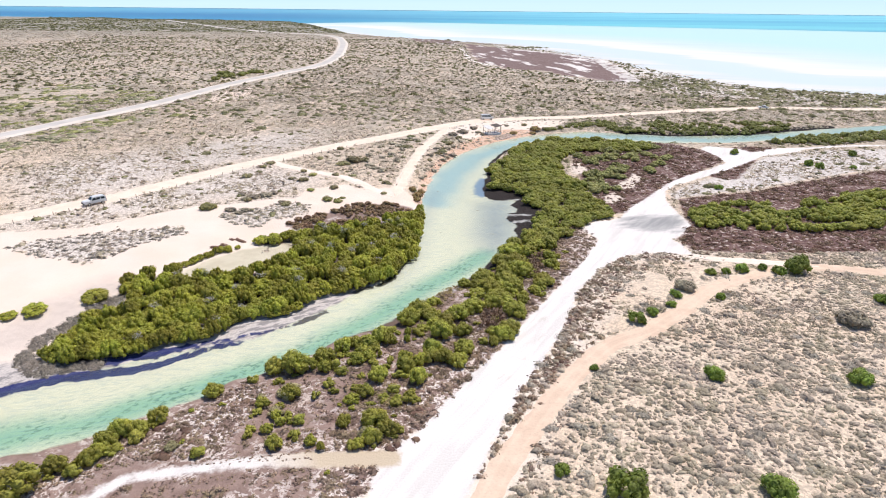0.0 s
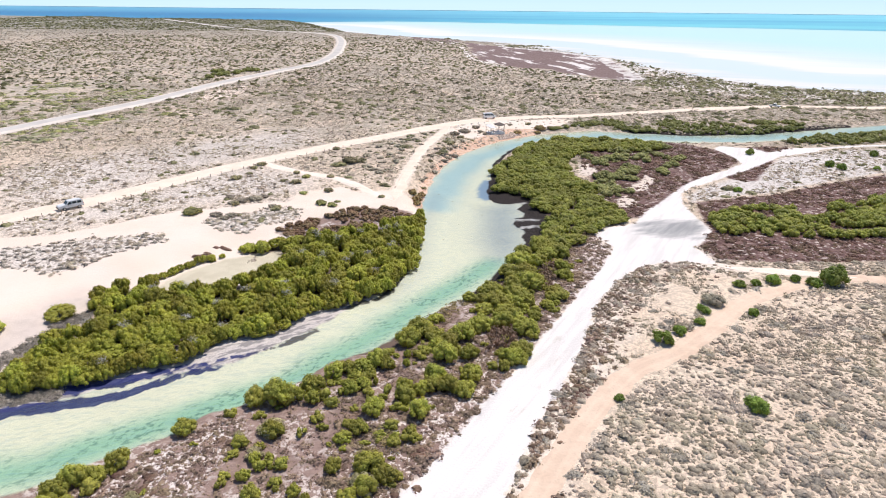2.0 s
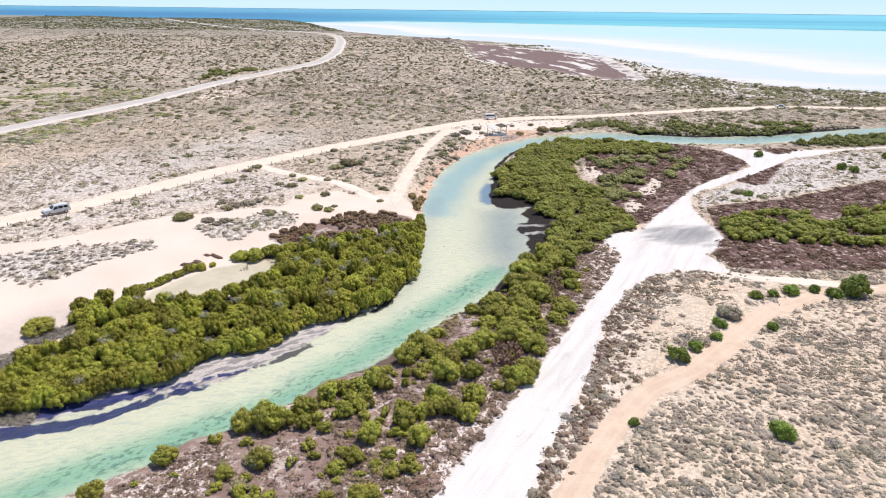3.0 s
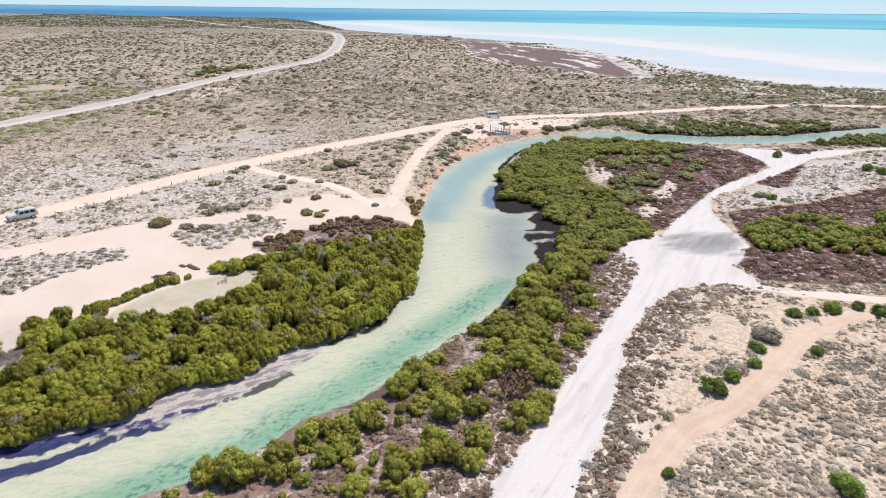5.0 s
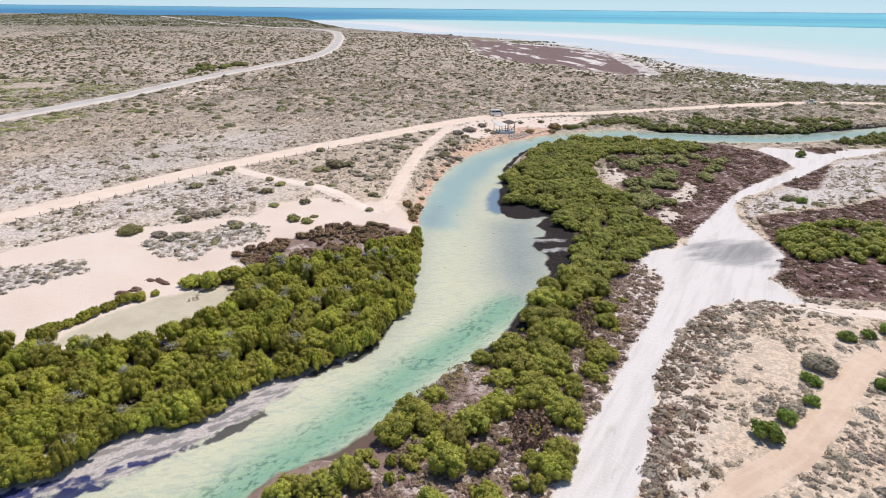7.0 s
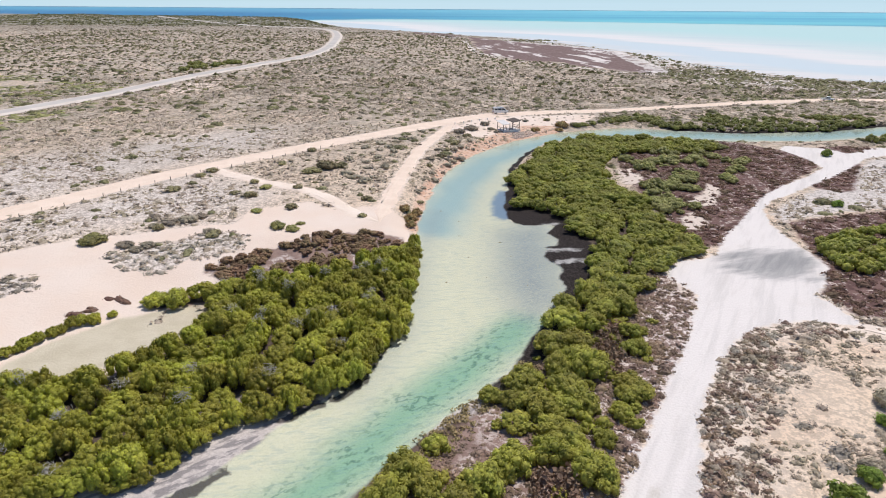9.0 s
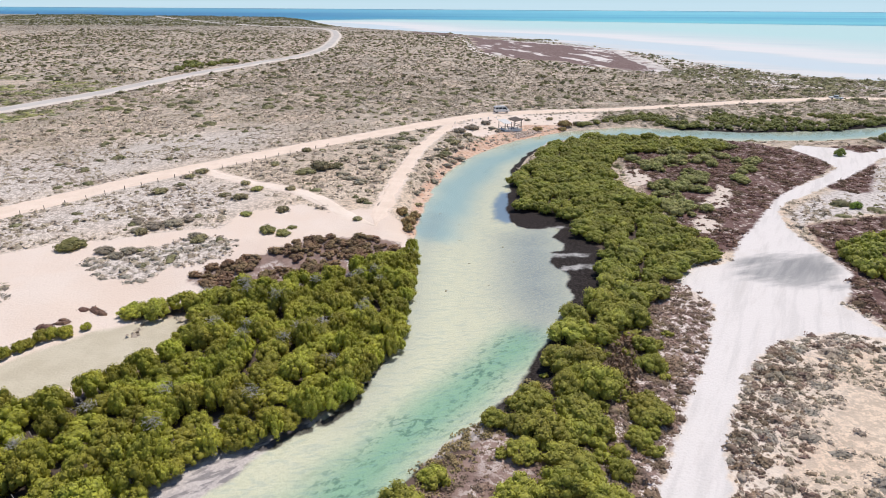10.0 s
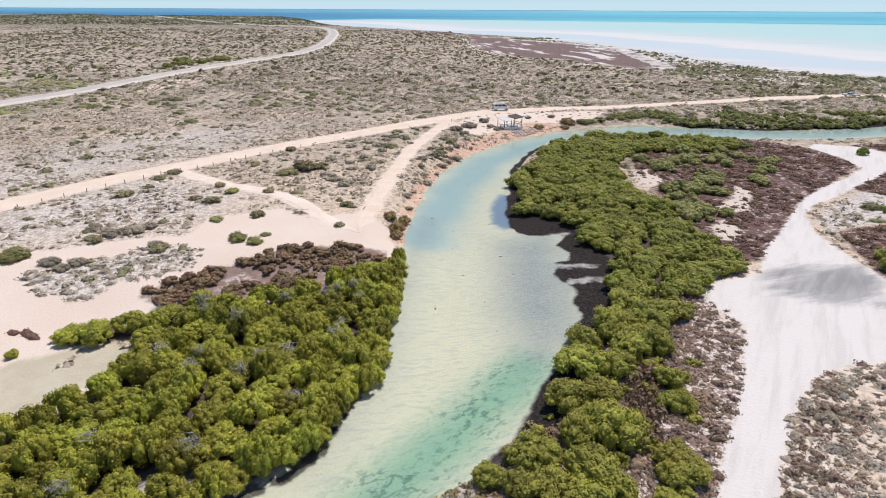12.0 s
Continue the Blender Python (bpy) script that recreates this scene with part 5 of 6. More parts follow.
def past_bare(x, y):
    bare = inside(x, y, REEDS)
    return bare < 0


thicket("mangrove_thicket", THICKET, 2.45, 1.5, 3.0, 1.75, 21, past_bare, THICKET_LEAF)
thicket("mangrove_thicket", GROVE_EAST, 2.4, 1.2, 2.3, 1.45, 22, lambda x, y: wobble(x, y, 5, 41) > -0.25, THICKET_LEAF, thick_far)
thicket("mangrove_thicket", STRIP_NORTH, 2.6, 1.0, 1.9, 1.15, 23, lambda x, y: (wobble(x, y, 9, 43) > 0.1) | (creek_edge(x, y) > -6.5), STRIP_LEAF, thick_far)
thicket("mangrove_thicket", STRIP_EAST, 2.6, 1.2, 2.0, 1.5, 24, None, STRIP_LEAF, thick_far)
p = np.concatenate([np.array(LOW_BUSH) + rng.normal(size=(len(LOW_BUSH), 2)) * 1.4 for _ in range(4)])
size = rng.uniform(0.8, 2.0, len(p))
drift("low_mangroves", thick_far[:3], LOW_LEAF, p[:, 0], p[:, 1], size, size * rng.uniform(0.6, 0.9, len(p)), "low spreading olive mangrove bushes on red samphire flat", "mangroves", 25)

# scrub, heath and samphire
scrub_near = [bushy(np.random.default_rng(300 + k), 12, 0.24, 0.72) for k in range(8)]
scrub_rough = [bushy(np.random.default_rng(430 + k), 30, 0.18, 0.75, 5, 0.78, 0.45) for k in range(8)]
scrub_mid = [fuzzy(np.random.default_rng(320 + k), 7, 0.42, 0.8, 4) for k in range(8)]
scrub_far = [tuft(np.random.default_rng(340 + k), 3, 0.75, 0.7) for k in range(6)]


def scatter(rng, x0, x1, y0, y1, per_m2, patch, bias, seed, room=0.2):
    """Places on open ground, one in each cell of a shaken grid, thinned in patches."""
    gap = 1 / math.sqrt(per_m2)
    x, y = (v.ravel() for v in np.meshgrid(np.arange(x0, x1, gap), np.arange(y0, y1, gap)))
    n = len(x)
    x, y = x + rng.uniform(-0.62, 0.62, n) * gap, y + rng.uniform(-0.62, 0.62, n) * gap
    ok = (wobble(x, y, patch, seed) + 0.6 * wobble(x, y, patch * 0.3, seed + 1) + bias > rng.uniform(-0.5, 0.7, n))
    x, y = x[ok], y[ok]
    ok = open_scrub(x, y) > room
    return x[ok], y[ok]


x, y = scatter(rng, 0, 96, 36, 126, 3.6, 6.0, 0.85, 51)
way = np.array(PATH[1:13])
keep = (x > np.interp(y, way[:, 1], way[:, 0])) | (-inside(x, y, SALT) < 2.5) | (wobble(x, y, 4.2, 88) + 0.5 * wobble(x, y, 1.5, 89) > -0.05)
x, y = x[keep], y[keep]
r = np.minimum(0.95, 0.28 * np.exp(0.45 * rng.normal(size=len(x))))
rough = (x < 62) & (y > 74)
for shapes, pick, seed in ((scrub_near, ~rough, 61), (scrub_rough, rough, 58)):
    drift("scrub", shapes, SCRUB, x[pick], y[pick], r[pick], r[pick] * rng.uniform(0.7, 1.0, pick.sum()), "low grey-brown twiggy scrub on pale sand", "scrub", seed)
x, y = scatter(rng, 4, 96, 36, 126, 0.07, 7, 0.2, 73)
r = rng.uniform(0.5, 1.15, len(x))
drift("grey_scrub", [fuzzy(np.random.default_rng(310 + k), 110, 0.12, 0.7, 8) for k in range(4)], SAGE, x, y, r, r * 0.75, "larger soft grey bushes among the scrub", "scrub", 74)
x, y = scatter(rng, -170, 230, 96, 330, 0.72, 9, 0.4, 53)
r = np.minimum(1.3, 0.48 * np.exp(0.4 * rng.normal(size=len(x))))
drift("scrub", scrub_mid, SCRUB, x, y, r, r * rng.uniform(0.55, 0.85, len(x)), "low grey-brown scrub on sandy ground", "scrub", 62)
x, y = scatter(rng, -700, 260, 320, 900, 0.10, 12, 0.45, 55)
r = np.minimum(2.4, 0.85 * np.exp(0.35 * rng.normal(size=len(x))))
drift("scrub", scrub_far, SCRUB, x, y, r, r * 0.42, "grey-brown scrub plain", "scrub", 63)
x, y = scatter(rng, -900, 20, 880, 1500, 0.045, 25, 0.4, 57)
r = 1.5 * np.exp(0.35 * rng.normal(size=len(x)))
drift("heath", scrub_far, HEATH, x, y, r, r * 0.6, "dull green heath on the low hill", "heath", 64)
x, y = scatter(rng, -420, 240, 120, 760, 0.045, 25, 0.5, 59, 1.0)
r = np.minimum(2.4, 1.0 * np.exp(0.4 * rng.normal(size=len(x))))
keep = (y > 235) | (x > -18) | (rng.uniform(size=len(x)) < 0.4)
x, y, r = x[keep], y[keep], np.where(y < 235, 0.8, 1.0)[keep] * r[keep]
close = y < 300
drift("heath", [bushy(np.random.default_rng(355 + k), 46, 0.19, 0.8, 8) for k in range(5)], HEATH, x[close], y[close], r[close], r[close] * 0.7, "dark olive rounded heath bushes", "heath", 60)
x, y, r = x[~close], y[~close], r[~close]
drift("heath", [tuft(np.random.default_rng(360 + k), 6, 0.6, 0.8) for k in range(5)], HEATH, x, y, r, r * 0.75, "dark olive heath bushes", "heath", 65)
x, y = scatter(rng, -90, 230, 238, 440, 0.17, 10, 0.4, 56)
r = np.minimum(1.5, 0.75 * np.exp(0.35 * rng.normal(size=len(x))))
drift("grey_scrub", scrub_mid, SOFT, x, y, r, r * rng.uniform(0.5, 0.8, len(x)), "grey-brown scrub rising behind the sandy track", "scrub", 59)
# dune bushes between the plain and the lagoon
x, y = scatter(rng, 120, 420, 290, 420, 0.13, 14, 0.2, 67, 0.5)
r = np.minimum(2.6, 1.3 * np.exp(0.4 * rng.normal(size=len(x))))
drift("dune_bushes", scrub_mid, HEATH, x, y, r, r * 0.7, "green dune bushes on white sand", "bushes", 66)

n = 62000
x, y = rng.uniform(-60, 160, n), rng.uniform(15, 216, n)
x[:16000], y[:16000] = rng.uniform(-12, 36, 16000), rng.uniform(44, 130, 16000)
red = np.maximum.reduce([inside(x, y, o) for o in (RED_A, RED_B, RED_C, RED_E)])
flat = np.where((inside(x, y, MUDFLAT) > 0.2) & (creek_edge(x, y) < -1.5) & (inside(x, y, DARK) < -0.4) & (line_distance(x, y, LOWER) > 1.3), -inside(x, y, SALT), 99)
ok = (red > 0.3) & (inside(x, y, SALT) < -0.3) & (wobble(x, y, 6, 71) > -0.5)
ok |= (flat < 9) & (flat > 0.1) & (rng.uniform(size=n) < 0.5 + 0.03 * flat) & (wobble(x, y, 2.2, 74) > -0.55)
rim = np.where((inside(x, y, MUDFLAT) < 0) & (line_distance(x, y, PATH) > 1.8), -inside(x, y, SALT), 99)
ok |= (rim > 0.1) & (rim < 7) & (rng.uniform(size=n) < 0.75 - 0.11 * rim) & (y < 130)
ok |= (flat < 90) & ((wobble(x, y, 4, 72) > -0.25) | (inside(x, y, VEINS) > 0)) & (rng.uniform(size=n) < 0.8)
x, y = x[ok], y[ok]
r = np.where(inside(x, y, VEINS) > 0, 0.75, 1.0) * np.minimum(0.95, 0.33 * np.exp(0.5 * rng.normal(size=len(x))))
low = [bushy(np.random.default_rng(370 + k), 30, 0.185, 0.85, 5, 0.74, 0.5) for k in range(8)]
clear = np.maximum.reduce([inside(x, y, o) for o in CLEARINGS])
keep = (clear < 0) | (rng.uniform(size=len(x)) < 0.5)
x, y, r = x[keep], y[keep], r[keep]
a = np.maximum.reduce([inside(x, y, o) for o in (RED_A, RED_B, RED_C, RED_E)]) > 0.3
drift("samphire", low, SAMPHIRE_RED, x[a], y[a], r[a] * 1.35, r[a] * 0.9, "dark reddish-brown samphire tufts on salty mud", "samphire", 68)
drift("samphire", low, SAMPHIRE, x[~a], y[~a], r[~a] * 0.95, r[~a] * 0.7, "low brown samphire tufts among white salt", "samphire", 75)
# grey leafless fringe at the grove's end, shrubs on the sandy isles, weed on the creek's bed
p = curve_points([(-46.5, 67.6), (-50, 66.3), (-55.3, 66.2), (-57, 70), (-56.2, 76), (-54.6, 82), (-53, 87.5)], 0.3)
p = np.concatenate([p + rng.normal(size=p.shape) * 0.6 for _ in range(3)])
size = rng.uniform(0.4, 0.8, len(p))
drift("bare_fringe", [fuzzy(np.random.default_rng(385 + k), 120, 0.11, 0.8, 8) for k in range(4)], SAGE, p[:, 0], p[:, 1], size, size * 0.9, "leafless grey shrubs fringing the mangroves", "shrubs", 76)
for k, isle in enumerate(SCRUB_ISLES):
    p = spread(rng, isle, 1.3)
    size = rng.uniform(0.3, 0.95, len(p))
    drift("grey_scrub", low, SAGE, p[:, 0], p[:, 1], size, size * 0.6, "grey low scrub on an isle in the sand", "scrub", 77 + k)
p = spread(rng, [(-3, 112), (-4, 150), (6, 180), (10, 150), (13, 120), (9, 112)], 5.5, most=16)
size = rng.uniform(0.1, 0.25, len(p))
drift("water_weed", low, BUSH_DULL, p[:, 0], p[:, 1], size, size * 0.5, "small dark clumps of weed in the creek", "weed", 79)

# taller rusty shrubs behind the grove, and the bare brown patch in the thicket
p = spread(rng, RED_D, 0.95, keep=lambda x, y: (y - 0.72 * x > 137.5) & (wobble(x, y, 2.4, 44) > -0.2), rim=0.4)
size = rng.uniform(0.4, 1.0, len(p))
drift("rusty_shrubs", [lobed_crown(np.random.default_rng(380 + k), 7, 110, 0.14, 0.7) for k in range(4)], RUST_LOW, p[:, 0], p[:, 1], size, size * 0.7, "rusty brown shrubs behind the mangroves", "shrubs", 69)
p = spread(rng, REEDS, 0.6)
size = rng.uniform(0.4, 0.7, len(p))
p = np.concatenate([p, spread(rng, REEDS_LOW, 0.6)])
size = rng.uniform(0.35, 0.65, len(p))
drift("dry_reeds", [tuft(np.random.default_rng(390 + k), 26, 0.33, 1.3) for k in range(4)], RUST_REED, p[:, 0], p[:, 1], size, size * 1.9, "dry brown reeds between the mangroves", "reeds", 70)

# a clump of dark bushes on the spit by the lagoon
x, y = rng.uniform(72, 122, 26), rng.uniform(748, 772, 26)
size = rng.uniform(1.5, 3.6, 26)
drift("spit_bushes", scrub_near, HEATH, x, y, size, size * 0.8, "dark bushes on the spit beside the lagoon", "bushes", 91)

# reddish tufts on salt and by the path, pale shrubs on the mud, dry grass, bushes by the road
p = np.repeat(np.array(TUFTS), 3, 0) + rng.normal(size=(3 * len(TUFTS), 2)) * 0.55
size = rng.uniform(0.35, 0.75, len(p))
drift("samphire", scrub_near, SAMPHIRE_RED, p[:, 0], p[:, 1], size, size * 0.7, "dark red-brown tufts at the edge of the salt", "samphire", 92)
for x, y, r in PALE_TUFTS:
    plant(DULLS, int(rng.integers(0, 4)), x, y, r, r * 0.7, rng.uniform(0, 360))
p = np.array([(-6.5, 60.3), (-8.3, 58.6), (-5.3, 58.7), (-7.3, 61.4), (-6.6, 59.2)])
p = np.repeat(p, 14, 0) + rng.normal(size=(70, 2)) * 0.8
size = rng.uniform(0.25, 0.5, len(p))
drift("dry_grass", [tuft(np.random.default_rng(395 + k), 24, 0.25, 1.2) for k in range(3)], DRY, p[:, 0], p[:, 1], size, size, "yellow-brown dry grass between mangroves", "grass", 93)
p = np.array([(-134.4, 358.2), (-133.7, 370.6), (-130.8, 377.3), (-127.8, 384.3), (-124.7, 391.6), (-139.4, 383.1), (-122.2, 395.4)])
p = np.repeat(p, 4, 0) + rng.normal(size=(28, 2)) * 2.2
p = p[line_distance(p[:, 0], p[:, 1], ROAD) > 6]
size = rng.uniform(1.2, 2.8, len(p))
drift("roadside_bushes", thick_far, STRIP_LEAF, p[:, 0], p[:, 1], size, size * 0.8, "olive bushes in a clump beside the road", "bushes", 94)
x, y = rng.uniform(-210, -100, 2600), rng.uniform(150, 340, 2600)
ok = (open_scrub(x, y) > 1) & ((line_distance(x, y, ROAD) < 24 + 10 * wobble(x, y, 9, 45)) | (x < -150 + 0.1 * (y - 200))) & (y < 300 - 60 * wobble(x, y, 30, 47)) & (wobble(x, y, 11, 46) > -0.1)
x, y = x[ok], y[ok]
size = rng.uniform(0.6, 2.2, len(x))
drift("green_herbs", scrub_near, HERB, x, y, size, size * 0.45, "yellow-green and grey herbs beside the road", "herbs", 95)
# the scrub goes on behind
x, y = scatter(rng, -30, 130, -60, 36, 0.9, 4, 0.45, 51)
r = np.minimum(1.2, 0.45 * np.exp(0.4 * rng.normal(size=len(x))))
drift("scrub", scrub_mid, SCRUB, x, y, r, r * 0.6, "low grey-brown scrub on sandy ground", "scrub", 96)
# dry sedge along the brink of the muddy bank
p = curve_points(CREEK_EAST[1:8], 0.3)
p = np.concatenate([p + np.array([0.85, -0.6]) * d for d in (0.5, 0.9, 1.4, 1.9, 2.5)])
p = p + rng.normal(size=p.shape) * 0.35
p = p[wobble(p[:, 0], p[:, 1], 2.0, 90) > -0.4]
size = rng.uniform(0.2, 0.5, len(p))
drift("dry_sedge", [tuft(np.random.default_rng(440 + k), 16, 0.28, 1.1) for k in range(4)], DRY, p[:, 0], p[:, 1], size, size * 0.9, "dry brown sedge along the muddy creek bank", "sedge", 104)
# small tufts left standing between the ruts of the lower track
p = np.concatenate([curve_points([(-26.5, 49.3), (-14.5, 50.5)], 0.3), curve_points([(-26.3, 48.7), (-13.8, 49.8)], 0.4)])
p += rng.normal(size=p.shape) * 0.14
size = rng.uniform(0.1, 0.24, len(p))
drift("samphire", low, SAMPHIRE, p[:, 0], p[:, 1], size, size * 0.7, "small brown tufts between wheel ruts", "samphire", 97)
# tufts on the veined mud, scattered seedlings and young mangroves along the bank
p = spread(rng, VEINS, 0.55)
size = rng.uniform(0.2, 0.5, len(p))
drift("samphire", low, SAMPHIRE, p[:, 0], p[:, 1], size, size * 0.8, "brown samphire tufts on veined salty mud", "samphire", 98)
x, y = rng.uniform(-40, 34, 16000), rng.uniform(40, 126, 16000)
ok = (inside(x, y, MUDFLAT) > 0.5) & (creek_edge(x, y) < -1.5) & (inside(x, y, DARK) < 0) & (inside(x, y, SALT) < -0.2) & (line_distance(x, y, LOWER) > 1.2)
x, y = x[ok], y[ok]
size = rng.uniform(0.08, 0.3, len(x))
drift("seedlings", scrub_mid, SAMPHIRE, x, y, size, size * 0.9, "tiny brown seedlings and pegs on the mud", "seedlings", 99)
p = np.repeat(np.array([(x, y) for x, y, r in BANK_A + BANK_B + BANK_C]), 3, 0)
p = p + rng.normal(size=p.shape) * 1.7
p = p[(creek_edge(p[:, 0], p[:, 1]) < -0.6) & (inside(p[:, 0], p[:, 1], SALT) < -0.8) & (line_distance(p[:, 0], p[:, 1], LOWER) > 1.3)]
size = rng.uniform(0.3, 0.95, len(p))
drift("young_mangroves", [lobed_crown(np.random.default_rng(400 + k), 6, 130, 0.12, 0.7) for k in range(5)], BANK_LEAF, p[:, 0], p[:, 1], size, size * rng.uniform(0.7, 1.1, len(p)), "young olive mangroves beside the taller crowns", "mangroves", 100)
# tufts on the bare ground by the shelter, and soft bushes along the track to the beach
p = spread(rng, BARE, 3.0)
size = rng.uniform(0.3, 0.8, len(p))
drift("scrub", scrub_near, SCRUB, p[:, 0], p[:, 1], size, size * 0.6, "brown tufts on bare sand by the shelter", "scrub", 101)
for k, o in enumerate(([(-8, 152), (-3.5, 165), (1.5, 185), (9, 202), (3, 208), (-5, 192), (-7.5, 170)], [(-14, 158), (-12.5, 190), (-4.5, 220), (-16, 204), (-26, 185), (-24, 165)])):
    p = spread(rng, o, 3.6)
    size = rng.uniform(0.5, 1.5, len(p))
    drift("beach_bushes", [lobed_crown(np.random.default_rng(410 + j), 7, 150, 0.12, 0.6) for j in range(4)], SOFT, p[:, 0], p[:, 1], size, size * 0.5, "grey-brown bushes along the beach track", "bushes", 102 + k)


# ---- vehicles, shelter, fence ----
WHITE_PAINT = plain_material("white_paint", (0.88, 0.88, 0.88), (0.84, 0.84, 0.83), 0.8, 0.3)
SILVER_PAINT = plain_material("silver_paint", (0.78, 0.78, 0.78), (0.71, 0.71, 0.71), 0.8, 0.35, 0.1)
GLASS_DARK = plain_material("dark_glass", (0.02, 0.025, 0.03), (0.03, 0.035, 0.04), 0.5, 0.08)
RUBBER = plain_material("rubber", (0.025, 0.025, 0.025), (0.05, 0.045, 0.04), 0.1, 0.9)
STEEL = plain_material("steel", (0.45, 0.45, 0.45), (0.55, 0.55, 0.54), 0.2, 0.35, 0.8)
LAMP_GLASS = plain_material("lamp_glass", (0.75, 0.75, 0.72), (0.65, 0.65, 0.62), 0.1, 0.15)
RED_GLASS = plain_material("red_glass", (0.35, 0.02, 0.02), (0.25, 0.02, 0.02), 0.1, 0.2)
PLASTIC = plain_material("black_plastic", (0.03, 0.03, 0.03), (0.05, 0.05, 0.05), 0.2, 0.6)
TIMBER = plain_material("weathered_timber", (0.34, 0.28, 0.23), (0.22, 0.18, 0.15), 0.25, 0.9, 0, 0.01)
DECK_PALE = plain_material("bleached_boards", (0.86, 0.83, 0.80), (0.80, 0.77, 0.73), 0.3, 0.85, 0, 0.01)
ROOF_PALE = plain_material("pale_sheeting", (0.70, 0.69, 0.68), (0.60, 0.58, 0.56), 0.6, 0.6)
ROOF_DARK = plain_material("brush_roof", (0.15, 0.12, 0.10), (0.07, 0.055, 0.05), 0.15, 0.95, 0, 0.05)
STONE = plain_material("bank_stone", (0.50, 0.42, 0.36), (0.36, 0.26, 0.20), 0.4, 0.95, 0, 0.04)


def bm_mesh(name, bm, mat):
    me = bpy.data.meshes.new(name)
    bm.to_mesh(me)
    bm.free()
    me.materials.append(mat)
    return me


def box(bm, x0, x1, y0, y1, z0, z1, bevel=0.0):
    made = bmesh.ops.create_cube(bm, size=1.0)
    for v in made["verts"]:
        v.co = Vector((x0 + (v.co.x + 0.5) * (x1 - x0), y0 + (v.co.y + 0.5) * (y1 - y0), z0 + (v.co.z + 0.5) * (z1 - z0)))
    if bevel:
        edges = list({e for v in made["verts"] for e in v.link_edges})
        bmesh.ops.bevel(bm, geom=edges, offset=bevel, segments=1, affect="EDGES")
    return bm


def box_mesh(name, mat, *size, bevel=0.0):
    return bm_mesh(name, box(bmesh.new(), *size, bevel=bevel), mat)


def side_shape(name, profile, half, waist, lean, mat, bevel=0.06):
    """A closed body: a side profile drawn across the width, leaning in above the waist."""
    bm = bmesh.new()
    rings = []
    for s in (-1, 1):
        rings.append([bm.verts.new((x, s * (half - lean * max(0, z - waist)), z)) for x, z in profile])
    bm.faces.new(rings[0])
    bm.faces.new(rings[1][::-1])
    for k in range(len(profile)):
        j = (k + 1) % len(profile)
        bm.faces.new((rings[0][j], rings[0][k], rings[1][k], rings[1][j]))
    bmesh.ops.recalc_face_normals(bm, faces=bm.faces)
    bmesh.ops.bevel(bm, geom=list(bm.edges), offset=bevel, segments=2, affect="EDGES")
    return bm_mesh(name, bm, mat)


def pane(name, corners, mat=None):
    """A thin pane through four or more corners."""
    bm = bmesh.new()
    face = bm.faces.new([bm.verts.new(c) for c in corners])
    n = face.normal.copy() if face.normal.length else Vector((0, 1, 0))
    face.normal_update()
    n = face.normal.copy()
    back = bmesh.ops.extrude_face_region(bm, geom=[face])
    bmesh.ops.translate(bm, verts=[v for v in back["geom"] if isinstance(v, bmesh.types.BMVert)], vec=n * 0.02)
    bmesh.ops.recalc_face_normals(bm, faces=bm.faces)
    return bm_mesh(name, bm, mat or GLASS_DARK)


def disc(name, radius, width, mat, bevel):
    bm = bmesh.new()
    bmesh.ops.create_cone(bm, cap_ends=True, segments=20, radius1=radius, radius2=radius, depth=width)
    bmesh.ops.bevel(bm, geom=[e for e in bm.edges if abs(e.verts[0].co.z - e.verts[1].co.z) < 1e-5], offset=bevel, segments=2, affect="EDGES")
    bmesh.ops.rotate(bm, verts=bm.verts, matrix=Matrix.Rotation(math.pi / 2, 3, "X"))
    return bm_mesh(name, bm, mat)


